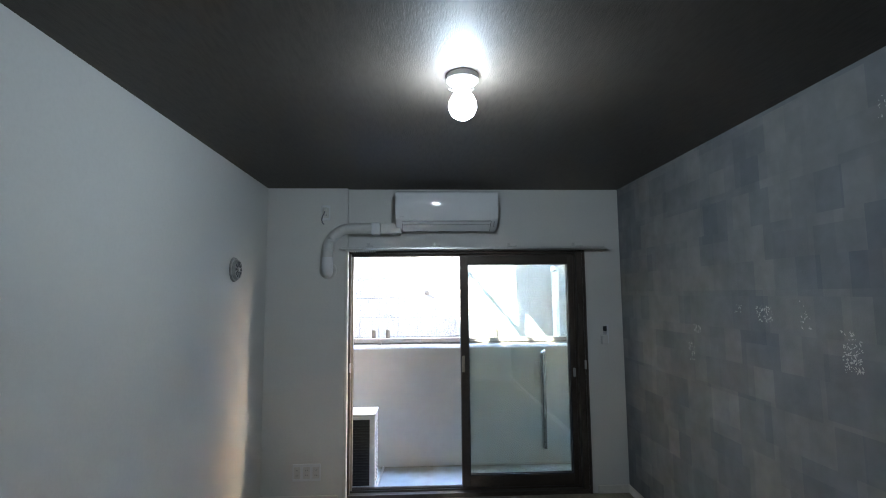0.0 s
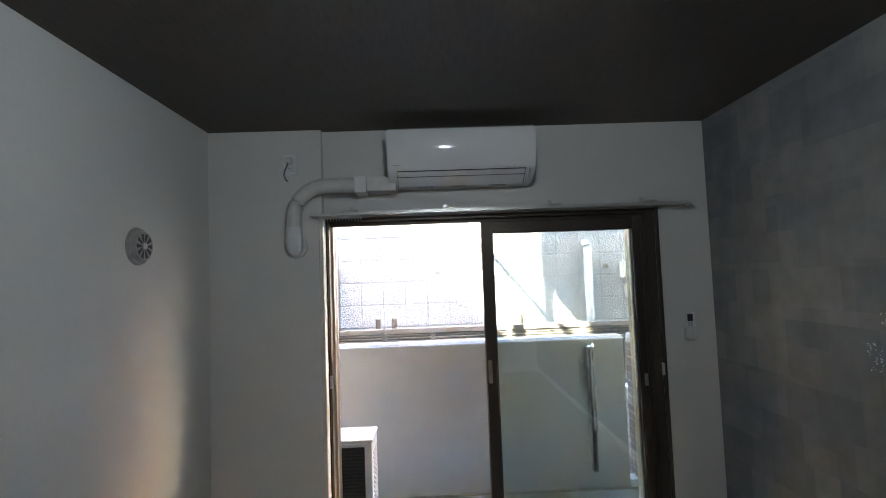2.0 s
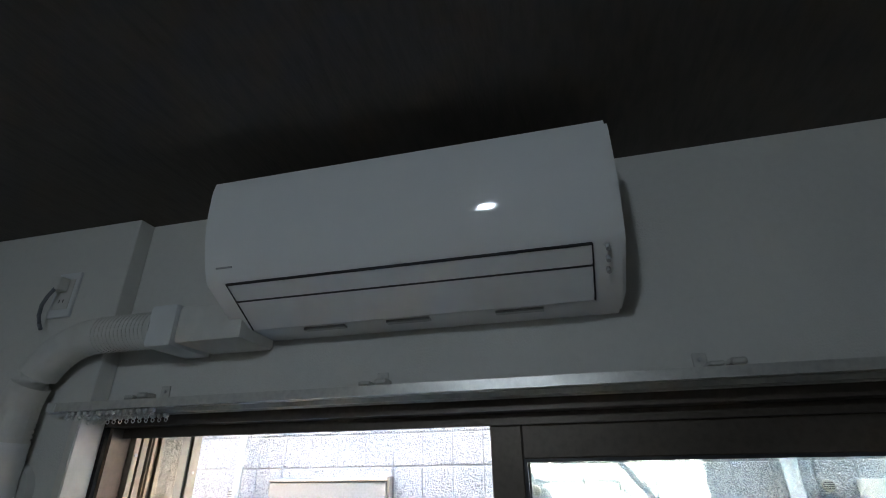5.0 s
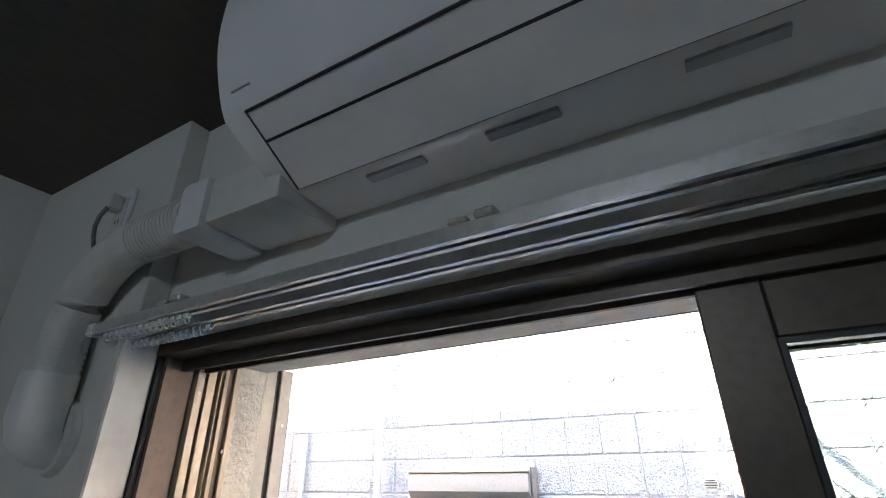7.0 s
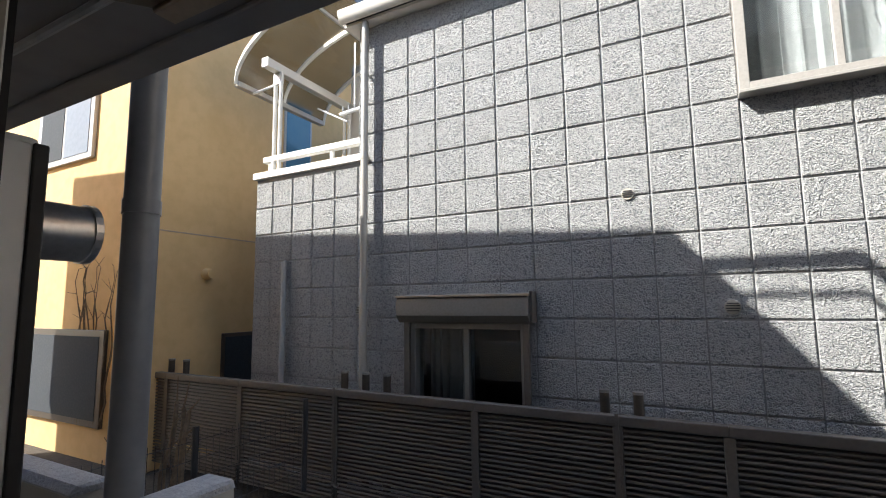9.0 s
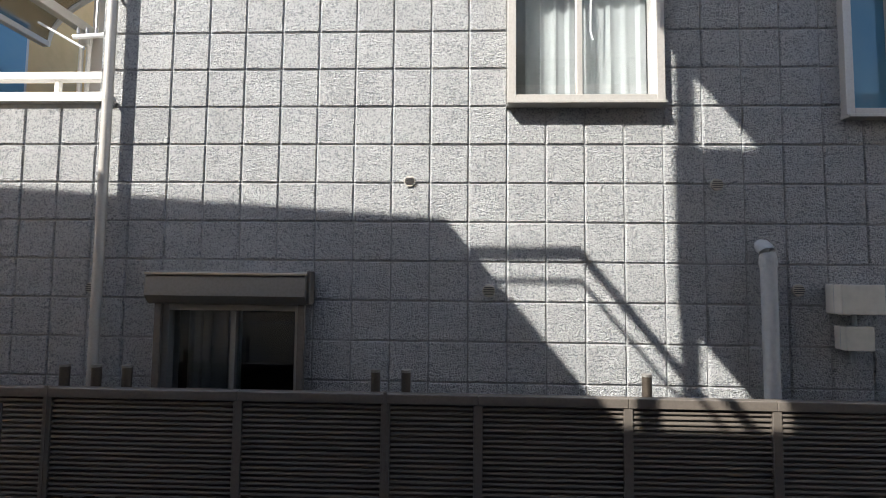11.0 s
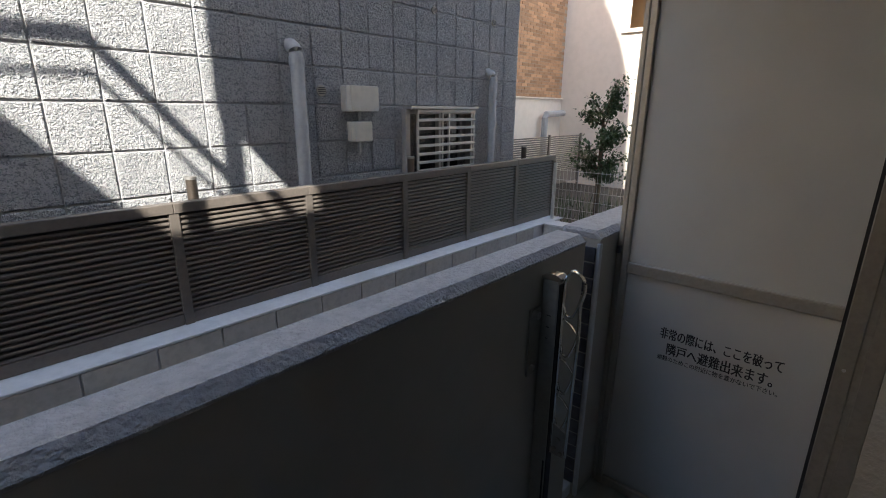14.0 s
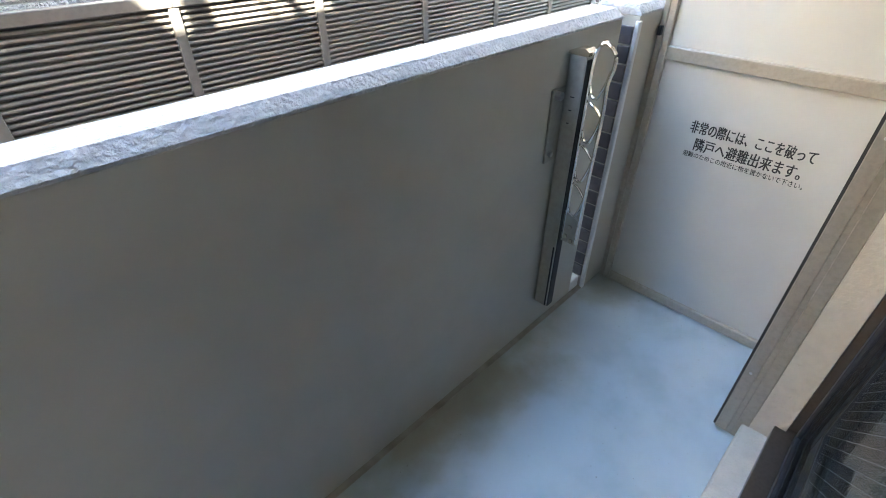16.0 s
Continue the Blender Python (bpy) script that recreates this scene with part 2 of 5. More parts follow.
def patchwork_material():
    m = bpy.data.materials.new("patchwork_wallpaper")
    m.use_nodes = True
    nodes, links = m.node_tree.nodes, m.node_tree.links
    b = nodes["Principled BSDF"]
    geo = nodes.new("ShaderNodeNewGeometry")
    sep = nodes.new("ShaderNodeSeparateXYZ")
    links.new(geo.outputs["Position"], sep.inputs[0])
    com = nodes.new("ShaderNodeCombineXYZ")
    links.new(sep.outputs["Y"], com.inputs["X"])
    links.new(sep.outputs["Z"], com.inputs["Y"])
    out = None
    for scale, width, height, c1, c2, off in ((1.0, 0.23, 0.26, (0.120, 0.130, 0.150), (0.225, 0.225, 0.222), 0.37), (1.0, 0.13, 0.17, (0.105, 0.116, 0.138), (0.245, 0.240, 0.225), 0.61)):
        t = nodes.new("ShaderNodeTexBrick")
        t.offset = off
        t.inputs["Color1"].default_value = (*c1, 1)
        t.inputs["Color2"].default_value = (*c2, 1)
        t.inputs["Mortar"].default_value = (*c1, 1)
        t.inputs["Mortar Size"].default_value = 0.0
        t.inputs["Scale"].default_value = scale
        t.inputs["Brick Width"].default_value = width
        t.inputs["Row Height"].default_value = height
        links.new(com.outputs[0], t.inputs["Vector"])
        if out is None:
            out = t.outputs["Color"]
        else:
            mix = nodes.new("ShaderNodeMix")
            mix.data_type = "RGBA"
            mix.inputs[0].default_value = 0.45
            links.new(out, mix.inputs[6])
            links.new(t.outputs["Color"], mix.inputs[7])
            out = mix.outputs[2]
    n = nodes.new("ShaderNodeTexNoise")
    n.inputs["Scale"].default_value = 9
    n.inputs["Detail"].default_value = 8
    links.new(geo.outputs["Position"], n.inputs["Vector"])
    mix = nodes.new("ShaderNodeMix")
    mix.data_type = "RGBA"
    mix.blend_type = "OVERLAY"
    mix.inputs[0].default_value = 0.35
    links.new(out, mix.inputs[6])
    links.new(n.outputs[0], mix.inputs[7])
    links.new(mix.outputs[2], b.inputs["Base Color"])
    b.inputs["Roughness"].default_value = 0.62
    bp = nodes.new("ShaderNodeBump")
    bp.inputs["Strength"].default_value = 0.3
    bp.inputs["Distance"].default_value = 0.002
    n2 = nodes.new("ShaderNodeTexNoise")
    n2.inputs["Scale"].default_value = 130
    links.new(geo.outputs["Position"], n2.inputs["Vector"])
    links.new(n2.outputs[0], bp.inputs["Height"])
    links.new(bp.outputs[0], b.inputs["Normal"])
    return m


M_PATCH = patchwork_material()


def siding_material():
    """Cast cement siding with a chiselled stone face: crooked lumps, shade painted into the hollows, faint tone from
    tile to tile.
    """
    m = bpy.data.materials.new("stone_texture_siding")
    m.use_nodes = True
    nodes, links = m.node_tree.nodes, m.node_tree.links
    b = nodes["Principled BSDF"]
    b.inputs["Roughness"].default_value = 0.88
    b.inputs["Specular IOR Level"].default_value = 0.2
    geo = nodes.new("ShaderNodeNewGeometry")
    info = nodes.new("ShaderNodeObjectInfo")

    def noise(scale, detail, stretch, distortion=0.0):
        mp = nodes.new("ShaderNodeMapping")
        mp.inputs["Scale"].default_value = stretch
        links.new(geo.outputs["Position"], mp.inputs[0])
        n = nodes.new("ShaderNodeTexNoise")
        n.inputs["Scale"].default_value = scale
        n.inputs["Detail"].default_value = detail
        n.inputs["Distortion"].default_value = distortion
        links.new(mp.outputs[0], n.inputs["Vector"])
        return n.outputs[0]

    def ranged(value, a, b_, c, d):
        r = nodes.new("ShaderNodeMapRange")
        for k, v in ((1, a), (2, b_), (3, c), (4, d)):
            r.inputs[k].default_value = v
        links.new(value, r.inputs[0])
        return r.outputs[0]

    def maths(op, a, b_):
        n = nodes.new("ShaderNodeMath")
        n.operation = op
        links.new(a, n.inputs[0])
        links.new(b_, n.inputs[1])
        return n.outputs[0]

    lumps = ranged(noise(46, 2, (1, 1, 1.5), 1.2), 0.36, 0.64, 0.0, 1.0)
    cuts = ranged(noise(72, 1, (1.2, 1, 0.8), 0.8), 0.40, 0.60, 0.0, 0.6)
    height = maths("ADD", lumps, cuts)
    bp = nodes.new("ShaderNodeBump")
    bp.inputs["Strength"].default_value = 1.0
    bp.inputs["Distance"].default_value = 0.017
    links.new(height, bp.inputs["Height"])
    links.new(bp.outputs[0], b.inputs["Normal"])
    # colour follows the bump height: hollows painted darker as their shade
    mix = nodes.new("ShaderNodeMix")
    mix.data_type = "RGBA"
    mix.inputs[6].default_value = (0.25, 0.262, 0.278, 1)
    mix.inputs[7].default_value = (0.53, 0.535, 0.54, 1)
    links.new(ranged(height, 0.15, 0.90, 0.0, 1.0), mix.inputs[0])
    tone = maths("ADD", ranged(info.outputs["Random"], 0, 1, 0.48, 0.54), ranged(noise(1.2, 5, (1, 1, 1)), 0.3, 0.7, 0.44, 0.54))
    hsv = nodes.new("ShaderNodeHueSaturation")
    links.new(tone, hsv.inputs["Value"])
    links.new(mix.outputs[2], hsv.inputs["Color"])
    links.new(hsv.outputs[0], b.inputs["Base Color"])
    return m


M_SIDING = siding_material()


def balcony_floor_material():
    """Pale blue-grey waterproof coat with cloudy wear, and silt washed up in a ragged band where water stands."""
    m = bpy.data.materials.new("balcony_floor_coat")
    m.use_nodes = True
    nodes, links = m.node_tree.nodes, m.node_tree.links
    b = nodes["Principled BSDF"]
    b.inputs["Roughness"].default_value = 0.36
    geo = nodes.new("ShaderNodeNewGeometry")
    sep = nodes.new("ShaderNodeSeparateXYZ")
    links.new(geo.outputs["Position"], sep.inputs[0])

    def noise(scale, detail):
        n = nodes.new("ShaderNodeTexNoise")
        n.inputs["Scale"].default_value = scale
        n.inputs["Detail"].default_value = detail
        links.new(geo.outputs["Position"], n.inputs["Vector"])
        return n.outputs[0]

    def ranged(value, a, b_, c, d):
        r = nodes.new("ShaderNodeMapRange")
        r.interpolation_type = "SMOOTHSTEP"
        for k, v in ((1, a), (2, b_), (3, c), (4, d)):
            r.inputs[k].default_value = v
        links.new(value, r.inputs[0])
        return r.outputs[0]

    def mixed(a, colour, factor):
        n = nodes.new("ShaderNodeMix")
        n.data_type = "RGBA"
        links.new(a, n.inputs[6])
        n.inputs[7].default_value = (*colour, 1)
        links.new(factor, n.inputs[0])
        return n.outputs[2]

    rgb = nodes.new("ShaderNodeRGB")
    rgb.outputs[0].default_value = (0.47, 0.545, 0.595, 1)
    out = mixed(rgb.outputs[0], (0.36, 0.43, 0.47), ranged(noise(4.5, 6), 0.40, 0.72, 0.0, 1.0))
    out = mixed(out, (0.52, 0.58, 0.61), ranged(noise(2.0, 4), 0.50, 0.72, 0.0, 0.8))
    shore = nodes.new("ShaderNodeMath")
    shore.operation = "ADD"
    links.new(sep.outputs["Y"], shore.inputs[0])
    links.new(ranged(noise(3.2, 7), 0.25, 0.75, -0.16, 0.16), shore.inputs[1])
    out = mixed(out, (0.30, 0.275, 0.205), ranged(shore.outputs[0], 0.84, 1.10, 0.0, 0.85))
    out = mixed(out, (0.20, 0.19, 0.16), ranged(noise(70, 3), 0.70, 0.80, 0.0, 0.7))
    links.new(out, b.inputs["Base Color"])
    bp = nodes.new("ShaderNodeBump")
    bp.inputs["Strength"].default_value = 0.12
    bp.inputs["Distance"].default_value = 0.002
    links.new(noise(120, 4), bp.inputs["Height"])
    links.new(bp.outputs[0], b.inputs["Normal"])
    return m


M_CONCRETE = balcony_floor_material()


# ---- mesh helpers ----
def add_box(bm, a, b, bevel=0.0, segments=1):
    made = bmesh.ops.create_cube(bm, size=1)["verts"]
    for v in made:
        v.co = Vector([(a[i] + b[i]) / 2 + v.co[i] * (b[i] - a[i]) for i in range(3)])
    if bevel:
        edges = list({e for v in made for e in v.link_edges})
        bmesh.ops.bevel(bm, geom=edges, offset=bevel, segments=segments, affect="EDGES", profile=0.6)
    return bm


def box(a, b, bevel=0.0, segments=1):
    return add_box(bmesh.new(), a, b, bevel, segments)


def add_tube(bm, points, radius, sides=12, cap=True):
    """A round bar along a line of points."""
    pts = [Vector(p) for p in points]
    rings = []
    for i, p in enumerate(pts):
        d = (pts[min(i + 1, len(pts) - 1)] - pts[max(i - 1, 0)]).normalized()
        side = d.cross(Vector((0, 0, 1)) if abs(d.z) < 0.9 else Vector((0, 1, 0))).normalized()
        up = side.cross(d)
        r = radius[i] if isinstance(radius, (list, tuple)) else radius
        rings.append([bm.verts.new(p + side * math.cos(k * math.tau / sides) * r + up * math.sin(k * math.tau / sides) * r) for k in range(sides)])
    for a, b in zip(rings, rings[1:]):
        for k in range(sides):
            bm.faces.new((a[k], a[(k + 1) % sides], b[(k + 1) % sides], b[k]))
    if cap:
        bm.faces.new(rings[0][::-1])
        bm.faces.new(rings[-1])
    return bm


def tube(points, radius, sides=12):
    return add_tube(bmesh.new(), points, radius, sides)


def add_prism(bm, outline, axis, lo, hi):
    """A solid from a closed outline of two coordinates, drawn out along the third axis."""
    def place(u, v, w):
        return {"x": (w, u, v), "y": (u, w, v), "z": (u, v, w)}[axis]
    a = [bm.verts.new(place(u, v, lo)) for u, v in outline]
    b = [bm.verts.new(place(u, v, hi)) for u, v in outline]
    n = len(outline)
    bm.faces.new(a)
    bm.faces.new(b[::-1])
    for k in range(n):
        bm.faces.new((a[k], b[k], b[(k + 1) % n], a[(k + 1) % n]))
    bmesh.ops.recalc_face_normals(bm, faces=bm.faces[:])
    return bm


def prism(outline, axis, lo, hi):
    return add_prism(bmesh.new(), outline, axis, lo, hi)


def arc(cx, cy, r, a0, a1, n):
    return [(cx + r * math.cos(radians(a0 + (a1 - a0) * k / n)), cy + r * math.sin(radians(a0 + (a1 - a0) * k / n))) for k in range(n + 1)]


def to_mesh(name, bm, mat, smooth=False):
    bmesh.ops.recalc_face_normals(bm, faces=bm.faces[:])
    me = bpy.data.meshes.new(name)
    bm.to_mesh(me)
    bm.free()
    me.materials.append(mat)
    if smooth:
        for p in me.polygons:
            p.use_smooth = True
        me.set_sharp_from_angle(angle=radians(35))
    return me


def part(name, bm, mat, parent, label="", smooth=False):
    ob = new(name, to_mesh(name, bm, mat, smooth))
    ob.parent = parent
    if label:
        ob["label"] = label
    return ob


def thing(name, label, category, group="", kind="", at=(0, 0, 0)):
    ob = tagged(new(name), label, category, group, kind)
    ob.location = at
    return ob


def structure(name, bm, mat, label, smooth=False):
    return tagged(new(name, to_mesh(name, bm, mat, smooth)), label, "", "", "structure")


def cells(x0, x1, z0, z1, holes):
    """The rectangles that are left of x0..x1, z0..z1 when the holes are cut out."""
    xs = sorted({x0, x1, *[min(max(v, x0), x1) for h in holes for v in (h[0], h[1])]})
    zs = sorted({z0, z1, *[min(max(v, z0), z1) for h in holes for v in (h[2], h[3])]})
    for a, b in zip(xs, xs[1:]):
        for c, d in zip(zs, zs[1:]):
            mx, mz = (a + b) / 2, (c + d) / 2
            if not any(h[0] < mx < h[1] and h[2] < mz < h[3] for h in holes):
                yield a, b, c, d


def holed_wall(x0, x1, y0, y1, z0, z1, holes):
    bm = bmesh.new()
    for a, b, c, d in cells(x0, x1, z0, z1, holes):
        add_box(bm, (a, y0, c), (b, y1, d))
    bmesh.ops.remove_doubles(bm, verts=bm.verts[:], dist=1e-5)
    bm.verts.index_update()
    inner = {}
    for f in bm.faces[:]:
        inner.setdefault(tuple(sorted(v.index for v in f.verts)), []).append(f)
    bmesh.ops.delete(bm, geom=[f for fs in inner.values() if len(fs) > 1 for f in fs], context="FACES")
    return bm

# ---- the room ----
XL, XR, CEIL, BACK = -0.767, 2.062, 2.4, -4.7
DX0, DX1, DTOP = -0.150, 1.752, 1.90          # door opening
structure("floor", box((XL - 0.1, BACK - 0.1, -0.12), (XR + 0.1, 0.0, 0.0)), M_FLOOR, "grey oak floorboards of the empty room")
structure("ceiling", box((XL - 0.1, BACK - 0.1, CEIL), (XR + 0.1, 0.0, CEIL + 0.06)), M_CEIL, "dark brown textured ceiling paper")
structure("wall_west", box((XL - 0.1, BACK - 0.1, 0.0), (XL, 0.0, CEIL)), M_WALL, "plain white papered wall")
structure("wall_east", box((XR, BACK - 0.1, 0.0), (XR + 0.1, 0.0, CEIL)), M_PATCH, "slate blue patchwork feature wallpaper")
structure("wall_south", box((XL, BACK - 0.1, 0.0), (XR, BACK, CEIL)), M_WALL, "plain white papered wall")
structure("wall_north", holed_wall(XL - 0.1, XR + 0.1, 0.0, 0.18, 0.0, CEIL + 0.06, [(DX0, DX1, -1, DTOP)]), M_WALL, "white papered wall around the balcony door")
structure("wall_pillar", box((XL, -0.047, 0.0), (DX0 + 0.012, 0.0, CEIL - 0.001), 0.002), M_WALL, "white papered pillar beside the balcony door")
for x0, x1, y0, y1 in ((XL, XL + 0.012, BACK, -0.047), (XR - 0.012, XR, BACK, 0.0), (DX1 + 0.06, XR - 0.012, -0.012, 0.0), (XL + 0.012, DX0 - 0.04, -0.059, -0.047)):
    structure("baseboard", box((x0, y0, 0.0), (x1, y1, 0.06), 0.002), M_CASING, "white painted baseboard")

# flakes of silver pattern on the feature wall
flakes = thing("wall_flakes", "scattered silver flake print on slate blue wallpaper", "wall print", kind="stuff")
rnd = random.Random(5)
bm = bmesh.new()
for cy, cz, w, h, count in ((-1.61, 1.445, 0.10, 0.075, 60), (-2.06, 1.32, 0.085, 0.155, 110), (-1.05, 1.34, 0.07, 0.05, 25), (-0.98, 1.20, 0.06, 0.10, 30), (-1.42, 1.47, 0.06, 0.05, 10), (-1.85, 1.45, 0.05, 0.12, 16), (-2.3, 2.2, 0.12, 0.1, 16)):
    for _ in range(count):
        y, z = cy + rnd.uniform(-w / 2, w / 2), cz + rnd.uniform(-h / 2, h / 2)
        r, a = rnd.uniform(0.002, 0.006), rnd.uniform(0, 6.28)
        vs = [bm.verts.new((XR - 0.0012, y + r * k * math.cos(a + i * 1.57), z + r * k * math.sin(a + i * 1.57))) for i, k in enumerate((1.5, 0.5, 1.4, 0.5))]
        bm.faces.new(vs)
part("flake_print", bm, M_ALU, flakes)


# ---- sliding balcony door ----
door = thing("door_1", "open bronze aluminium sliding balcony door with wired glass", "sliding door", kind="structure")
fy0, fy1 = 0.0, 0.178
part("casing", box((DX0 - 0.006, -0.062, 0.0), (DX0 + 0.018, 0.004, DTOP + 0.012), 0.003), M_CASING, door, "white painted inner casing")
part("casing", box((DX1 - 0.004, -0.012, 0.0), (DX1 + 0.016, 0.004, DTOP + 0.012), 0.003), M_BRONZE, door)
bm = bmesh.new()
add_box(bm, (DX0 + 0.012, 0.015, 0.03), (DX0 + 0.026, 0.178, DTOP))
add_box(bm, (DX0 + 0.026, 0.015, 0.03), (DX0 + 0.032, 0.070, DTOP))
jamb = part("jamb_panel", bm, M_BRONZE_DARK, door, "brown jamb face with its shade painted in")
part("jamb_seal", box((DX0 + 0.013, 0.0045, 0.03), (DX0 + 0.024, 0.0145, DTOP)), M_RUBBER, jamb)
# fins get the brighter bronze, so the light on them is in the colour
for y0, y1, x in ((0.074, 0.090, 0.044), (0.098, 0.116, 0.042), (0.125, 0.128, 0.042), (0.138, 0.147, 0.038), (0.166, 0.1775, 0.034)):
    part("side_track", box((DX0 + 0.0265, y0, 0.03), (DX0 + x, y1, DTOP), 0.001), M_BRONZE_LIGHT, jamb, "bronze upright fin with its lit gold painted in")
for z in (0.42, 1.02, 1.42, 1.82):
    part("screw", tube(((DX0 + 0.043, 0.082, z), (DX0 + 0.0455, 0.082, z)), 0.0042, 8), M_STEEL, jamb)
bm = bmesh.new()
for y0, y1, x in ((0.004, 0.050, 0.052), (0.050, 0.056, 0.066), (0.056, 0.086, 0.046), (0.086, 0.092, 0.064), (0.092, 0.122, 0.046), (0.122, 0.128, 0.066), (0.128, 0.178, 0.052)):
    add_box(bm, (DX1 - x, y0, 0.03), (DX1 - 0.004, y1 + 0.0005, DTOP))
part("side_track", bm, M_BRONZE, door)
bm = bmesh.new()
for y0, y1, z in ((0.0, 0.045, 0.022), (0.045, 0.052, 0.044), (0.052, 0.085, 0.030), (0.085, 0.092, 0.042), (0.092, 0.124, 0.030), (0.124, 0.132, 0.03), (0.132, 0.178, 0.012)):
    add_box(bm, (DX0 + 0.02, y0, DTOP - z), (DX1 - 0.004, y1 + 0.0005, DTOP - 0.001))
part("head_track", bm, M_BRONZE, door)
bm = bmesh.new()
for y0, y1, z in ((-0.004, 0.05, 0.03), (0.05, 0.056, 0.044), (0.056, 0.086, 0.026), (0.086, 0.092, 0.044), (0.092, 0.122, 0.02), (0.122, 0.128, 0.038), (0.128, 0.21, 0.012)):
    add_box(bm, (DX0 + 0.02, y0, -0.03), (DX1 - 0.004, y1 + 0.0005, z))
part("threshold", bm, M_BRONZE, door)


def sash(x0, x1, y0, y1, stile_l, stile_r, glass, label):
    z0, z1, rail_b, rail_t = 0.045, DTOP - 0.0305, 0.085, 0.0745
    frame_part = part("sash", box((x0, y0, z0), (x0 + stile_l, y1, z1), 0.002), M_BRONZE, door, label)
    part("stile", box((x1 - stile_r, y0, z0), (x1, y1, z1), 0.002), M_BRONZE, frame_part)
    part("bottom_rail", box((x0 + stile_l, y0 + 0.001, z0), (x1 - stile_r, y1 - 0.001, z0 + rail_b), 0.002), M_BRONZE, frame_part)
    part("top_rail", box((x0 + stile_l, y0 + 0.001, z1 - rail_t), (x1 - stile_r, y1 - 0.001, z1), 0.002), M_BRONZE, frame_part)
    yc = (y0 + y1) / 2
    pane = part("pane", box((x0 + stile_l - 0.004, yc - 0.003, z0 + rail_b - 0.004), (x1 - stile_r + 0.004, yc + 0.003, z1 - rail_t + 0.004)), glass, frame_part)
    pane.visible_shadow = False
    bm = bmesh.new()
    g = 0.006
    ax, bx, az, bz = x0 + stile_l, x1 - stile_r, z0 + rail_b, z1 - rail_t
    for lo, hi in (((ax, az), (ax + g, bz)), ((bx - g, az), (bx, bz)), ((ax + g, az), (bx - g, az + g)), ((ax + g, bz - g), (bx - g, bz))):
        add_box(bm, (lo[0], y0 + 0.004, lo[1]), (hi[0], y1 - 0.004, hi[1]))
    part("gasket", bm, M_DARKPLASTIC, frame_part)
    return frame_part, (ax, bx, az, bz, yc)


outer, (ax, bx, az, bz, yc) = sash(0.757, 1.692, 0.094, 0.120, 0.064, 0.046, M_GLASS_WIRED, "closed sash with green wired glass")
bm = bmesh.new()
step, half = 0.036, 0.0004
for sign in (1, -1):
    k = -60
    while k * step < (bx - ax) + (bz - az):
        c = k * step
        k += 1
        pts = []
        for x in (ax, bx):
            z = az + (c + sign * (x - ax)) if sign > 0 else az + (c - (x - ax))
            if az <= z <= bz:
                pts.append((x, z))
        for z in (az, bz):
            x = ax + (z - az - c) * sign if sign > 0 else ax + (c - (z - az))
            if ax < x < bx:
                pts.append((x, z))
        if len(pts) >= 2:
            (xa, za), (xb, zb) = pts[0], pts[1]
            n = Vector((-(zb - za), 0, xb - xa))
            if n.length < 1e-4:
                continue
            n = n.normalized() * half
            y = yc + 0.0036
            bm.faces.new([bm.verts.new(Vector(p) + s * n) for p, s in (((xa, y, za), 1), ((xb, y, zb), 1), ((xb, y, zb), -1), ((xa, y, za), -1))])
part("wire_lattice", bm, M_VENT, outer)
inner, _ = sash(0.757, 1.702, 0.058, 0.084, 0.062, 0.054, M_GLASS, "slid-back sash with clear glass")
part("crescent_latch", box((1.662, 0.046, 0.88), (1.682, 0.058, 0.95), 0.004), M_STEEL, inner, "small steel latch")
part("pull", box((0.766, 0.048, 0.93), (0.788, 0.058, 1.06), 0.004), M_BRONZE_LIGHT, inner)
for x in (DX0 + 0.026, DX1 - 0.012):
    part("stopper", box((x, -0.012, 0.95), (x + 0.016, 0.004, 1.02), 0.003), M_PLASTIC_AGED, door, "small white plastic sash stopper")
for z in (0.35, 0.95, 1.72):
    part("screw", tube(((DX0 + 0.0295, 0.164, z), (DX0 + 0.0325, 0.164, z)), 0.004, 8), M_STEEL, door)
screen = part("screen_frame", box((0.79, 0.146, 0.02), (0.822, 0.160, DTOP - 0.06), 0.002), M_DARKPLASTIC, door, "dark insect screen door slid aside")
part("screen_stile", box((1.656, 0.146, 0.02), (1.683, 0.160, DTOP - 0.06), 0.002), M_DARKPLASTIC, screen)
part("screen_rail", box((0.822, 0.146, 0.02), (1.656, 0.160, 0.06), 0.002), M_DARKPLASTIC, screen)
part("screen_rail", box((0.822, 0.146, DTOP - 0.09), (1.656, 0.160, DTOP - 0.06), 0.002), M_DARKPLASTIC, screen)
part("mesh", box((0.822, 0.1525, 0.06), (1.656, 0.1535, DTOP - 0.09)), M_SCREEN, screen)

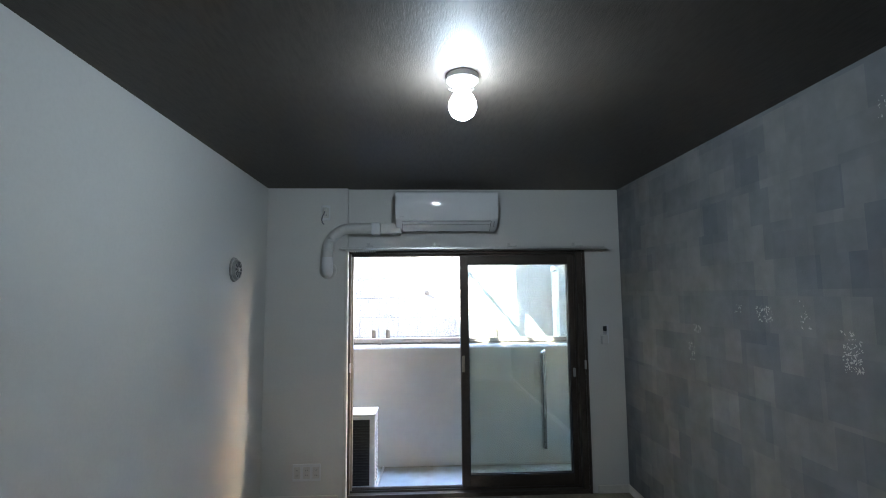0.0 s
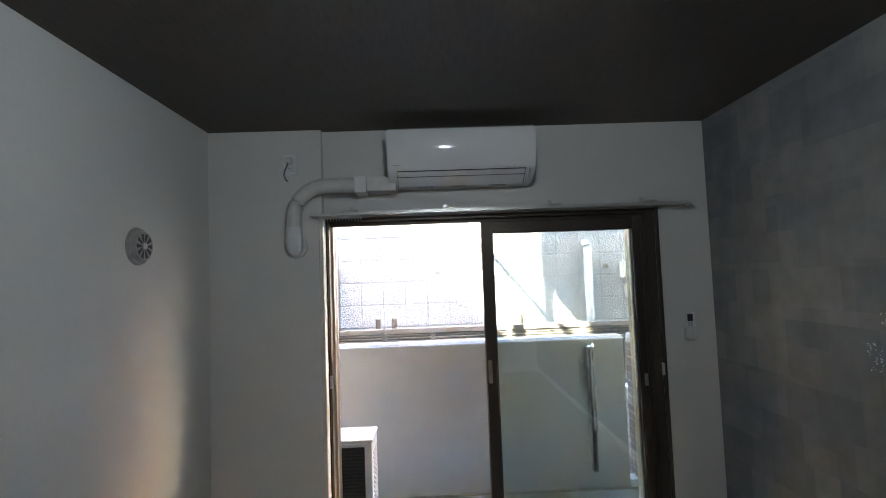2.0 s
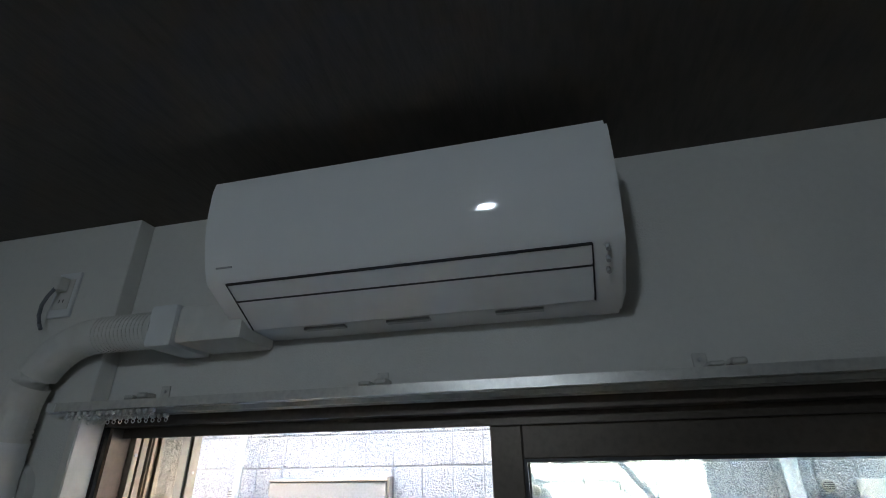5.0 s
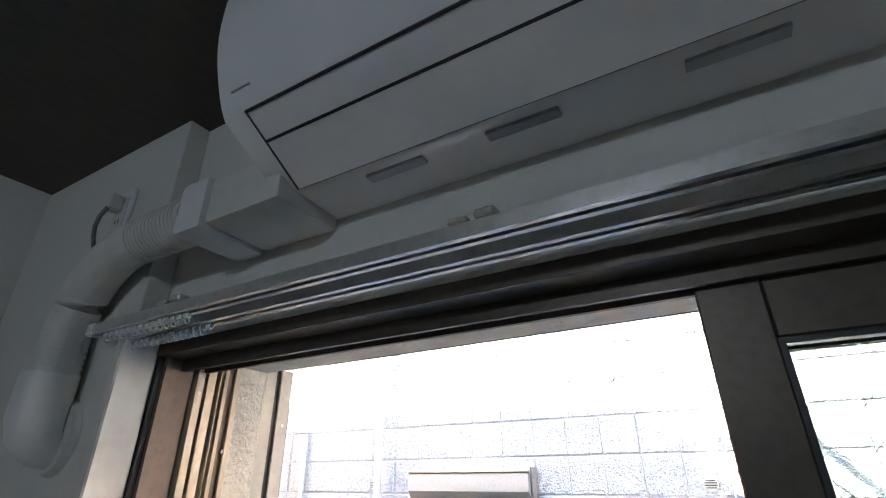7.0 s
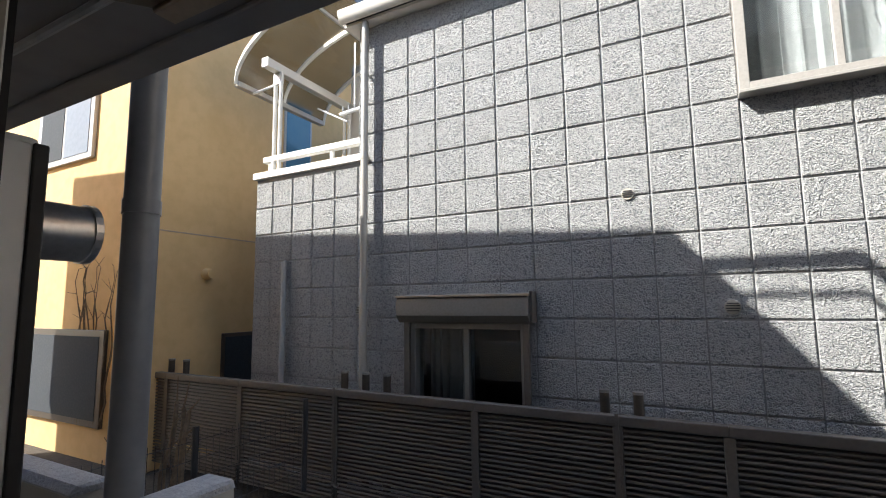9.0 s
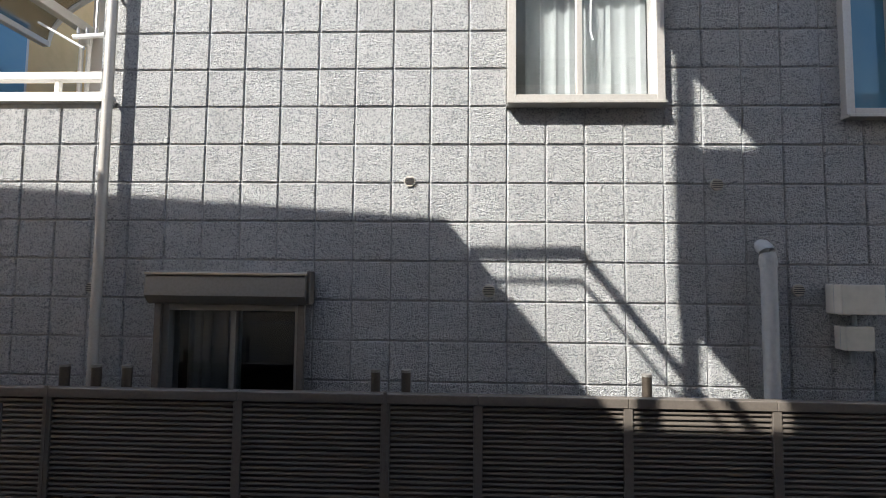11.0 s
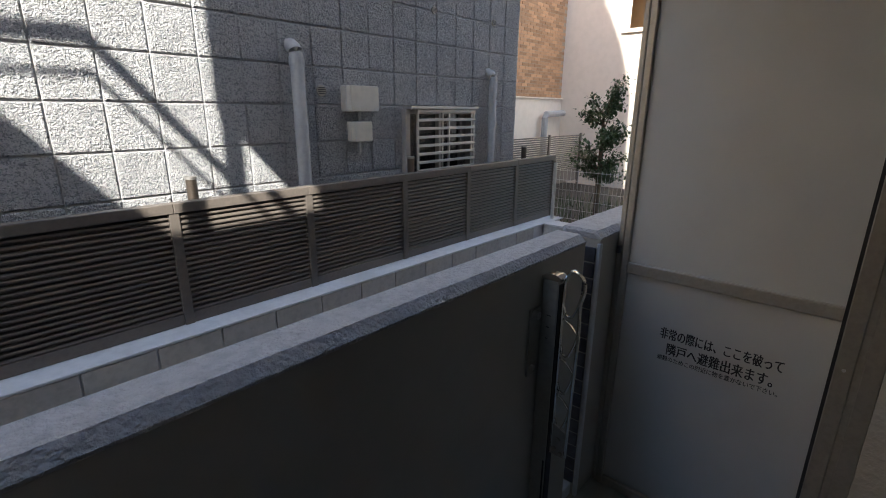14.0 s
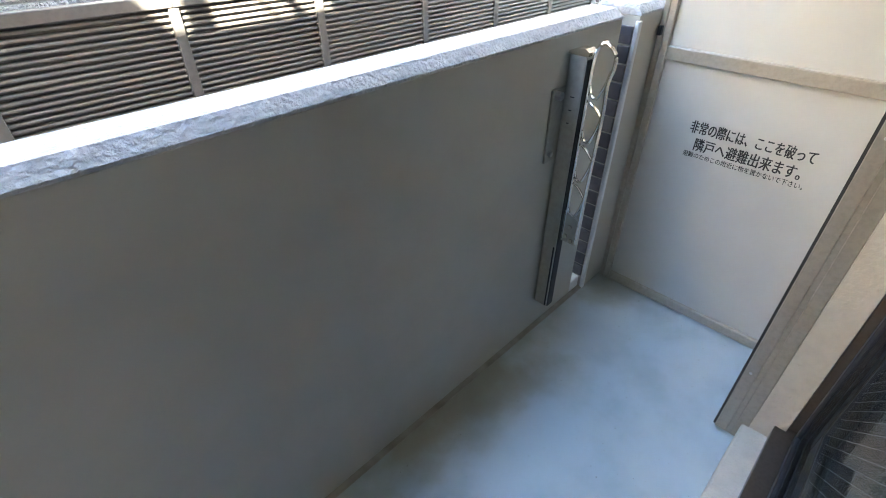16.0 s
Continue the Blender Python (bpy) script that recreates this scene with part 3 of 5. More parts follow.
# curtain rail with runners over the door
rail = thing("curtain_rail", "silver double curtain rail with white runners above door", "curtain rail")
for y, z in ((-0.085, 1.904), (-0.045, 1.897)):
    c_profile = [(y - 0.012, z), (y - 0.004, z), (y - 0.004, z + 0.002), (y - 0.010, z + 0.002), (y - 0.010, z + 0.016), (y + 0.010, z + 0.016), (y + 0.010, z + 0.002), (y + 0.004, z + 0.002), (y + 0.004, z), (y + 0.012, z), (y + 0.012, z + 0.018), (y - 0.012, z + 0.018)]
    part("track", prism(c_profile, "x", DX0 - 0.02, 1.90), M_ALU, rail)
    part("end_cap", box((1.90, y - 0.014, z - 0.002), (1.925, y + 0.014, z + 0.020), 0.003), M_PLASTIC_AGED, rail)
    part("end_cap", box((DX0 - 0.045, y - 0.014, z - 0.002), (DX0 - 0.02, y + 0.014, z + 0.020), 0.003), M_PLASTIC_AGED, rail)
    for k in range(14):
        x = DX0 + 0.0 + k * 0.017
        bm = box((x, y - 0.005, z - 0.009), (x + 0.010, y + 0.005, z), 0.002)
        add_tube(bm, [(x + 0.006, y + 0.004 * math.cos(a), z - 0.013 + 0.004 * math.sin(a)) for a in np.linspace(0, 6.28, 9)], 0.0012, 5, cap=False)
        part("runner", bm, M_PLASTIC_AGED, rail)
for x in (0.02, 0.55, 1.15, 1.68):
    bm = box((x - 0.012, -0.10, 1.9225), (x + 0.012, -0.0005, 1.930), 0.002)
    add_box(bm, (x - 0.012, -0.004, 1.93), (x + 0.012, -0.0005, 1.962), 0.001)
    add_box(bm, (x + 0.02, -0.10, 1.9225), (x + 0.045, -0.07, 1.934), 0.003)
    part("bracket", bm, M_ALU, rail)
    part("screw", tube(((x, -0.004, 1.950), (x, -0.007, 1.950)), 0.004, 8), M_STEEL, rail)

# ---- air conditioner ----
AX0, AX1 = 0.248, 1.035
ac = thing("air_conditioner", "white wall-mounted air conditioner with a glossy curved front", "air conditioner")
outline = [(0.0, 2.335), (-0.215, 2.338), (-0.236, 2.326), (-0.2405, 2.305), (-0.2405, 2.260), (-0.2392, 2.237), (-0.2362, 2.213), (-0.2315, 2.190), (-0.225, 2.166), (-0.217, 2.142), (-0.2105, 2.126), (-0.2025, 2.112), (-0.10, 2.052), (0.0, 2.048)]
bm = prism([(y - 0.0005, z) for y, z in outline], "x", AX0, AX1)
bmesh.ops.bevel(bm, geom=[e for e in bm.edges if abs(e.verts[0].co.x - e.verts[1].co.x) < 1e-5], offset=0.006, segments=2, affect="EDGES")
part("body", bm, M_GLOSSWHITE, ac, smooth=True)
part("flap", prism([(-0.2035, 2.110), (-0.200, 2.114), (-0.096, 2.060), (-0.0985, 2.0475)], "x", AX0 + 0.05, AX1 - 0.055), M_PLASTIC, ac)
for y, z in ((-0.2035, 2.1135), (-0.165, 2.0915), (-0.0975, 2.0545)):
    part("seam", prism([(y - 0.0022, z - 0.0045), (y + 0.0015, z - 0.0058), (y + 0.003, z - 0.003), (y - 0.001, z - 0.001)], "x", AX0 + 0.048, AX1 - 0.053), M_DARKPLASTIC, ac)
for x in (AX0 + 0.047, AX1 - 0.054):
    part("seam", prism([(-0.2045, 2.110), (-0.2015, 2.112), (-0.0965, 2.053), (-0.0985, 2.0465)], "x", x, x + 0.002), M_DARKPLASTIC, ac)
part("badge", box((AX0 + 0.03, -0.2185, 2.139), (AX0 + 0.065, -0.2150, 2.142)), M_PVC, ac)
for k in range(3):
    part("button", tube(((AX1 - 0.03, -0.20 + k * 0.02, 2.106 - k * 0.012), (AX1 - 0.03, -0.206 + k * 0.02, 2.096 - k * 0.012)), 0.004, 8), M_PVC, ac)
for x0 in (0.40, 0.58, 0.80):
    part("drain_slot", box((x0, -0.075, 2.046), (x0 + 0.09, -0.06, 2.052)), M_PVC, ac)

# trunking from the air conditioner down to the wall sleeve
duct = thing("pipe_trunking", "white plastic pipe trunking from air conditioner to wall sleeve", "pipe trunking")
part("trunk", box((0.125, -0.125, 2.026), (0.285, -0.0005, 2.108), 0.010, 2), M_PLASTIC_AGED, duct, smooth=True)
part("collar", box((0.055, -0.132, 2.020), (0.124, -0.0005, 2.114), 0.012, 2), M_PLASTIC, duct, "joint collar of the trunking", smooth=True)
bend = [(0.06, -0.092, 2.068), (0.0, -0.092, 2.069), (-0.06, -0.092, 2.070), (-0.11, -0.092, 2.069)]
bend += [(-0.11 - 0.172 * math.sin(a), -0.092, 2.069 - 0.172 * (1 - math.cos(a))) for a in np.linspace(0.15, 1.57, 11)] + [(-0.284, -0.092, 1.85), (-0.285, -0.092, 1.80)]
part("elbow", tube(bend, 0.0405, 18), M_PLASTIC_AGED, duct, smooth=True)


def rib_ring(p, q):
    return tube((p, q), 0.0418, 18)



for k in range(14):
    x = 0.045 - k * 0.0105
    part("rib", rib_ring((x, -0.092, 2.0695), (x - 0.0048, -0.092, 2.0695)), M_PLASTIC_AGED, duct)
for k in range(8):
    z = 1.925 - k * 0.0105
    part("rib", rib_ring((-0.2815, -0.092, z), (-0.282, -0.092, z - 0.0048)), M_PLASTIC_AGED, duct)
bm = tube([(-0.285, -0.092, 1.845), (-0.285, -0.092, 1.775), (-0.285, -0.085, 1.745), (-0.285, -0.066, 1.727), (-0.285, -0.049, 1.722)], [0.044, 0.045, 0.043, 0.038, 0.034], 20)
part("end_cover", bm, M_PLASTIC, duct, smooth=True)
part("sleeve_flange", tube(((-0.285, -0.0475, 1.742), (-0.285, -0.060, 1.742)), [0.066, 0.060], 28), M_PLASTIC_AGED, duct, smooth=True)


def outlet(name, label, x0, x1, z0, z1, y, holes):
    o = thing(name, label, "power outlet")
    part("plate", box((x0, y - 0.009, z0), (x1, y - 0.0005, z1), 0.003, 2), M_PLASTIC, o)
    w = x1 - x0
    for k in range(holes):
        cx = x0 + w * (k + 0.5) / holes
        part("insert", box((cx - w / holes * 0.36, y - 0.0105, z0 + 0.02), (cx + w / holes * 0.36, y - 0.0092, z1 - 0.02), 0.001), M_PLASTIC_AGED, o)
        for dz in (-0.018, 0.018):
            for dx in (-0.006, 0.006):
                part("slot", box((cx + dx - 0.0012, y - 0.0112, (z0 + z1) / 2 + dz - 0.004), (cx + dx + 0.0012, y - 0.0106, (z0 + z1) / 2 + dz + 0.004)), M_DARKPLASTIC, o)


outlet("wall_outlet", "white plastic wall outlet with television socket near floor", -0.53, -0.32, 0.165, 0.29, -0.047, 3)
outlet("wall_outlet", "single white outlet high beside air conditioner", -0.345, -0.275, 2.14, 2.26, -0.047, 1)

plug = thing("plug", "small white plug with a short dangling cord", "plug")
part("body", box((-0.327, -0.085, 2.205), (-0.297, -0.0585, 2.240), 0.005, 2), M_PLASTIC_AGED, plug)
part("cord", tube([(-0.312, -0.080, 2.212), (-0.318, -0.088, 2.185), (-0.330, -0.086, 2.165), (-0.336, -0.080, 2.140), (-0.330, -0.076, 2.118), (-0.318, -0.078, 2.105)], 0.0045, 8), M_PVCDARK, plug, smooth=True)

# remote control in its holder
remote = thing("remote_control", "white air conditioner remote in a wall holder", "remote control")
part("body", box((1.93, -0.028, 1.155), (1.924, -0.010, 1.295), 0.004, 2), M_PLASTIC, remote)
part("holder", box((1.878, -0.031, 1.145), (1.93, -0.0005, 1.215), 0.004), M_PLASTIC_AGED, remote)
part("display", box((1.889, -0.0292, 1.248), (1.919, -0.0282, 1.288)), M_DARKPLASTIC, remote, "dark display")
for k in range(4):
    part("button", box((1.891 + (k % 2) * 0.015, -0.0294, 1.222 + (k // 2) * 0.011), (1.902 + (k % 2) * 0.015, -0.0282, 1.229 + (k // 2) * 0.011)), M_PVC, remote)

# round vent on the west wall
vent = thing("wall_vent", "round grey ventilation cap with radial slots", "wall vent")
vy, vz, vx = -0.68, 1.722, XL
part("flange", tube(((vx + 0.0005, vy, vz), (vx + 0.012, vy, vz)), [0.080, 0.076], 32), M_VENT, vent, smooth=True)
part("rim", tube(((vx + 0.012, vy, vz), (vx + 0.03, vy, vz)), [0.066, 0.060], 32), M_VENT, vent, smooth=True)
for k in range(10):
    a = k * math.tau / 10
    bm = bmesh.new()
    c, s = math.cos(a), math.sin(a)
    vs = []
    for r, w in ((0.018, 0.003), (0.052, 0.009)):
        for sg in (-1, 1):
            vs.append((vx + 0.0305, vy + r * c - sg * w * s, vz + r * s + sg * w * c))
    q = [bm.verts.new(v) for v in (vs[0], vs[1], vs[3], vs[2])]
    q2 = [bm.verts.new(Vector(v.co) + Vector((0.001, 0, 0))) for v in q]
    bm.faces.new(q)
    bm.faces.new(q2[::-1])
    for i in range(4):
        bm.faces.new((q[i], q2[i], q2[(i + 1) % 4], q[(i + 1) % 4]))
    part("slot", bm, M_DARKPLASTIC, vent)
part("hub", tube(((vx + 0.03, vy, vz), (vx + 0.036, vy, vz)), 0.013, 12), M_PLASTIC_AGED, vent)

# bulb in its ceiling holder
BX, BY = 0.605, -2.03
lamp = thing("ceiling_bulb", "bare lit bulb in a white ceiling lamp holder", "ceiling light")
part("rosette", tube(((BX, BY, CEIL - 0.0005), (BX, BY, CEIL - 0.022), (BX, BY, CEIL - 0.034)), [0.062, 0.062, 0.05], 28), M_PLASTIC, lamp, smooth=True)
part("socket", tube(((BX, BY, CEIL - 0.034), (BX, BY, CEIL - 0.055)), [0.027, 0.025], 20), M_PLASTIC_AGED, lamp, smooth=True)
part("hook", tube([(BX + 0.058 * 0 + 0.05 * math.cos(a), BY + 0.05, CEIL - 0.03 - 0.012 * math.sin(a)) for a in np.linspace(0, 3.14, 7)], 0.003, 6), M_STEEL, lamp)
prof = [(0.018, -0.055), (0.024, -0.066), (0.040, -0.082), (0.053, -0.108), (0.054, -0.132), (0.043, -0.158), (0.022, -0.173), (0.002, -0.177)]
part("bulb", tube([(BX, BY, CEIL + z) for r, z in prof], [r for r, z in prof], 24), M_BULB, lamp, "glowing cool white bulb", smooth=True)

# ---- outer wall, shutter guides and box ----
OUT = 0.262
structure("outer_wall", holed_wall(-7.0, 9.0, 0.181, OUT, -0.3, 4.66, [(DX0 + 0.014, DX1 - 0.05, -0.05, 1.889)]), M_PLASTER, "rough cream plaster outer wall")
shutter = thing("shutter_frame", "bronze storm shutter frame with box above the door", "storm shutter")
for xa, xb, sgn in ((DX0 - 0.06, DX0 + 0.010, 1), (DX1 - 0.046, DX1 + 0.03, -1)):
    g = part("guide_rail", box((xa, OUT + 0.0005, -0.13), (xb, OUT + 0.035, 1.905), 0.002), M_TAUPE, shutter, "satin taupe shutter guide rail")
    e0 = xb - 0.03 if sgn > 0 else xa
    part("guide_lip", box((e0, OUT + 0.048, -0.13), (e0 + 0.03, OUT + 0.083, 1.905), 0.002), M_TAUPE, g)
    part("brush_strip", box((e0 + (0.006 if sgn > 0 else 0.002), OUT + 0.035, -0.13), (e0 + 0.024, OUT + 0.048, 1.904)), M_RUBBER if sgn > 0 else M_TAUPE, g)
    part("edge_strip", box((e0 + 0.008, OUT + 0.083, -0.13), (e0 + 0.022, OUT + 0.09, 1.904)), M_RUBBER, g)
    for z in (0.15, 0.9, 1.3, 1.78):
        xs = e0 + (0.03 if sgn > 0 else 0.0)
        part("screw", tube(((xs - 0.001 * sgn, OUT + 0.066, z), (xs + 0.002 * sgn, OUT + 0.066, z)), 0.004, 8), M_STEEL, g)
part("shutter_box", prism([(OUT + 0.0005, 2.2), (OUT + 0.0005, 1.926), (OUT + 0.09, 1.912), (0.50, 1.965), (0.515, 1.985), (0.515, 2.19), (0.50, 2.2)], "x", DX0 - 0.06, DX1 + 0.04), M_BRONZE, shutter)
part("box_lip", box((DX0 - 0.06, 0.488, 1.955), (DX1 + 0.04, 0.5165, 1.968), 0.002), M_BRONZE_LIGHT, shutter)
part("bottom_slat", box((DX0 + 0.012, OUT + 0.038, 1.9055), (DX1 - 0.05, OUT + 0.046, 1.916), 0.002), M_BRONZE_LIGHT, shutter)

# ---- balcony ----
FZ, PY0, PY1, PTOP = -0.14, 1.075, 1.19, 1.036
structure("balcony_floor", box((-3.2, OUT, FZ - 0.15), (6.2, PY0 + 0.01, FZ)), M_CONCRETE, "pale smooth concrete balcony floor")
structure("balcony_step", box((DX0 + 0.03, OUT - 0.10, FZ), (DX1 - 0.045, OUT + 0.02, -0.052), 0.006), M_PLASTER, "rough plaster step below the door sill")
structure("gutter_strip", box((-3.2, PY0 - 0.022, FZ), (6.2, PY0, FZ + 0.004)), M_GUTTER, "stained drainage strip along the parapet foot")


def coping(x0, x1, y0, y1, top):
    """A rough cap with a wide chamfer towards the balcony and softened other edges."""
    outline = [(y0, top - 0.030), (y0, top - 0.024), (y0 + 0.022, top), (y1 - 0.008, top), (y1, top - 0.008), (y1, top - 0.030)]
    bm = bmesh.new()
    rings = []
    for x, shrink in ((x0, 0.010), (x0 + 0.010, 0.0), (x1 - 0.010, 0.0), (x1, 0.010)):
        rings.append([bm.verts.new((x, y + (shrink if y < (y0 + y1) / 2 else -shrink) * (z > top - 0.02), z - shrink * (z > top - 0.02))) for y, z in outline])
    for a, b in zip(rings, rings[1:]):
        for k in range(len(outline)):
            q = (k + 1) % len(outline)
            bm.faces.new((a[k], a[q], b[q], b[k]))
    bm.faces.new(rings[0])
    bm.faces.new(rings[-1][::-1])
    return bm


def parapet(name, x0, x1, y0, y1, label):
    p = tagged(new(name, to_mesh(name, box((x0, y0, FZ), (x1, y1, PTOP - 0.0305), 0.002), M_PARAPET)), label, "", "", "structure")
    part("coping", coping(x0 - 0.001, x1 + 0.001, y0 - 0.002, y1 + 0.003, PTOP), M_CAPROUGH, p, "rough pale coping")
    return p


parapet("parapet", -1.05, 1.945, PY0, PY1, "beige painted balcony parapet with pale coping")
east = parapet("parapet_east", 2.02, 5.68, PY0 - 0.022, PY1 + 0.02, "beige painted parapet section beyond the slit")
west = parapet("parapet_west", -3.2, -1.55, PY0, PY1, "beige painted parapet section beyond the slit")
pier = parapet("parapet_pier", -1.272, -1.135, PY0, 1.375, "short beige parapet pier with pale coping")
for x, wide in ((1.946, 0.073), (-1.134, 0.083)):
    structure("slit_foot", box((x, PY0, FZ), (x + wide, PY1, FZ + 0.06), 0.004), M_KERBCAP, "pale mortar foot of the slit")
part("corner_bead", box((2.016, PY0 - 0.026, FZ), (2.036, PY0 - 0.010, PTOP - 0.045), 0.003), M_KERBCAP, east, "pale painted edge strip")
# dark tile returns inside the slits
for x, sg, owner in ((2.02, -1, east), (-1.135, 1, pier)):
    z = FZ + 0.065
    while z < PTOP - 0.09:
        part("slate_tile", box((min(x, x + sg * 0.008), PY0 + (-0.008 if sg < 0 else 0.03), z), (max(x, x + sg * 0.008), PY1 + (0.018 if sg < 0 else 0.028), z + 0.056), 0.002), M_SLATE, owner)
        z += 0.062

# folding laundry pole brackets on the parapet


def pole_bracket(px):
    """A narrow channel standing out from the parapet, with the folded arm hanging in front of it."""
    b = thing("laundry_bracket", "folded steel laundry pole bracket bolted to parapet", "laundry bracket", "laundry pole brackets")
    y1 = PY0 - 0.0005
    part("back_plate", box((px - 0.078, y1 - 0.008, 0.63), (px + 0.05, y1, 0.862), 0.002), M_BRACKET, b)
    for x in (px - 0.058, px + 0.036):
        part("bolt", tube(((x, y1 - 0.008, 0.66), (x, y1 - 0.018, 0.66)), 0.009, 6), M_STEEL, b)
        part("bolt_head", tube(((x, y1 - 0.008, 0.845), (x, y1 - 0.026, 0.845)), 0.013, 14), M_STEEL, b)
    part("channel", box((px - 0.018, y1 - 0.064, 0.015), (px + 0.018, y1 - 0.0085, 0.955), 0.003), M_BRACKET, b, "long bronze-grey aluminium channel")
    cap = [(y1 - 0.070, 0.956), (y1 - 0.004, 0.956), (y1 - 0.006, 0.964), (y1 - 0.030, 0.974), (y1 - 0.058, 0.974), (y1 - 0.070, 0.966)]
    part("channel_cap", prism(cap, "x", px - 0.021, px + 0.021), M_CHROME, b, "bright end cap")
    part("groove", box((px - 0.016, y1 - 0.068, 0.02), (px + 0.016, y1 - 0.0645, 0.945)), M_RUBBER, b)
    part("groove", box((px - 0.0195, y1 - 0.060, 0.02), (px - 0.0182, y1 - 0.054, 0.30)), M_RUBBER, b)
    for k, z in enumerate((0.835, 0.795, 0.755)):
        part("stamped_mark", box((px - 0.0192, y1 - 0.044 + 0.003 * k, z), (px - 0.0182, y1 - 0.030, z + 0.003)), M_DARKPLASTIC, b)
    ya = y1 - 0.074

    def outer(z):
        return y1 - 0.124 - 0.012 * (z - 0.34) / 0.6

    def rod(name, pts, r, label=""):
        fine = []
        for i in range(len(pts) - 1):
            p0, p1, p2, p3 = pts[max(i - 1, 0)], pts[i], pts[i + 1], pts[min(i + 2, len(pts) - 1)]
            for k in range(4):
                u = k / 4
                fine.append(tuple(0.5 * (2 * p1[c] + (p2[c] - p0[c]) * u + (2 * p0[c] - 5 * p1[c] + 4 * p2[c] - p3[c]) * u * u + (3 * p1[c] - p0[c] - 3 * p2[c] + p3[c]) * u ** 3) for c in (0, 1)))
        fine.append(pts[-1])
        return part(name, tube([(px, y, z) for y, z in fine], r, 8), M_CHROME, b, label, smooth=True)

    rod("arm", [(ya, 0.34), (ya, 0.50), (ya, 0.70), (ya, 0.88), (ya - 0.002, 0.945), (ya - 0.012, 0.982), (ya - 0.034, 0.994), (outer(0.96), 0.970), (outer(0.93) - 0.004, 0.935), (outer(0.88) + 0.005, 0.885), (outer(0.8), 0.80), (outer(0.6), 0.60), (outer(0.45), 0.45), (outer(0.34), 0.34)], 0.006, "polished steel pole arm frame")
    for k in range(4):
        zt = 0.955 - k * 0.135
        w = ya - outer(zt)
        rod("hook_loop", [(outer(zt) + 0.003, zt - 0.030), (outer(zt) + w * 0.16, zt - 0.060), (outer(zt) + w * 0.30, zt - 0.085), (outer(zt) + w * 0.52, zt - 0.112), (outer(zt) + w * 0.80, zt - 0.106), (ya - 0.004, zt - 0.080)], 0.0045)
        if k:
            rod("hook_tail", [(ya - w * 0.22, zt + 0.008), (ya - w * 0.55, zt - 0.004), (outer(zt) + 0.004, zt - 0.028)], 0.004)
    foot = [(outer(0.34) - 0.004, 0.335), (ya + 0.004, 0.335), (ya + 0.004, 0.455), (outer(0.43) - 0.003, 0.43)]
    part("arm_foot", prism(foot, "x", px - 0.005, px + 0.005), M_BRACKET, b)
    for y, z in ((ya - 0.012, 0.36), (ya - 0.036, 0.348), (ya - 0.024, 0.40)):
        part("rivet", tube(((px - 0.005, y, z), (px - 0.012, y, z)), 0.008, 10), M_CHROME, b)


pole_bracket(1.663)
pole_bracket(-0.62)

# escape partition between the balconies
PX = 2.18
part_wall = thing("escape_partition", "cream emergency escape partition board in aluminium frame", "balcony partition")
part("upper_board", box((PX, 0.315, 0.90), (PX + 0.008, 1.0, 1.82)), M_PANEL, part_wall)
part("lower_board", box((PX, 0.315, FZ + 0.045), (PX + 0.008, 1.0, 0.855)), M_PANEL, part_wall)
part("mid_rail", box((PX - 0.016, 0.315, 0.855), (PX + 0.022, 1.0, 0.90), 0.003), M_FRAME, part_wall)
part("top_rail", box((PX - 0.02, 0.283, 1.82), (PX + 0.026, 1.048, 1.865), 0.003), M_FRAME, part_wall)
part("bottom_rail", box((PX - 0.016, 0.315, FZ + 0.004), (PX + 0.022, 1.0, FZ + 0.045), 0.003), M_FRAME, part_wall)
part("post", box((PX - 0.018, 1.0, FZ), (PX + 0.024, 1.024, 1.82), 0.003), M_FRAME, part_wall)
part("post", box((PX - 0.012, 1.028, FZ), (PX + 0.018, 1.0475, 1.82), 0.003), M_FRAME, part_wall)
part("post", box((PX - 0.018, 0.283, FZ), (PX + 0.024, 0.315, 1.82), 0.003), M_FRAME, part_wall)
part("catch", box((PX - 0.03, 1.030, 0.93), (PX - 0.012, 1.044, 0.96), 0.002), M_DARKPLASTIC, part_wall)


def lettering(text, width, y_left, z_base, spread=1.0, bold=1.0):
    curve = bpy.data.curves.new("lettering", "FONT")
    curve.body = text
    curve.size = 0.05
    curve.extrude = 0.0
    curve.offset = 0.0003
    tmp = new("lettering", curve)
    bpy.context.view_layer.update()
    me = bpy.data.meshes.new_from_object(tmp.evaluated_get(bpy.context.evaluated_depsgraph_get()))
    bpy.data.objects.remove(tmp)
    xs = [v.co.x for v in me.vertices]
    scale = width / (max(xs) - min(xs))
    lo = min(xs)
    for v in me.vertices:
        v.co = Vector((PX - 0.0012, y_left - (v.co.x - lo) * scale, z_base + v.co.y * scale * spread))
    me.materials.clear()
    me.materials.append(M_INK)
    bm = bmesh.new()
    for dx, dy in ((0.0, 0.0), (0.0003, 0.0008), (0.0006, -0.0008)):
        n = len(bm.verts)
        bm.from_mesh(me)
        bm.verts.ensure_lookup_table()
        for v in bm.verts[n:]:
            v.co += Vector((-dx, dy * bold, 0))
    bm.to_mesh(me)
    bm.free()
    ob = new("lettering", me)
    ob.parent = part_wall
    ob["label"] = "black Japanese lettering"


lettering("非常の際には、ここを破って", 0.39, 0.85, 0.632, 1.6)
lettering("隣戸へ避難出来ます。", 0.34, 0.82, 0.571, 1.4)
lettering("避難のためこの附近に物を置かないで下さい。", 0.39, 0.85, 0.541, 1.15, 0.25)

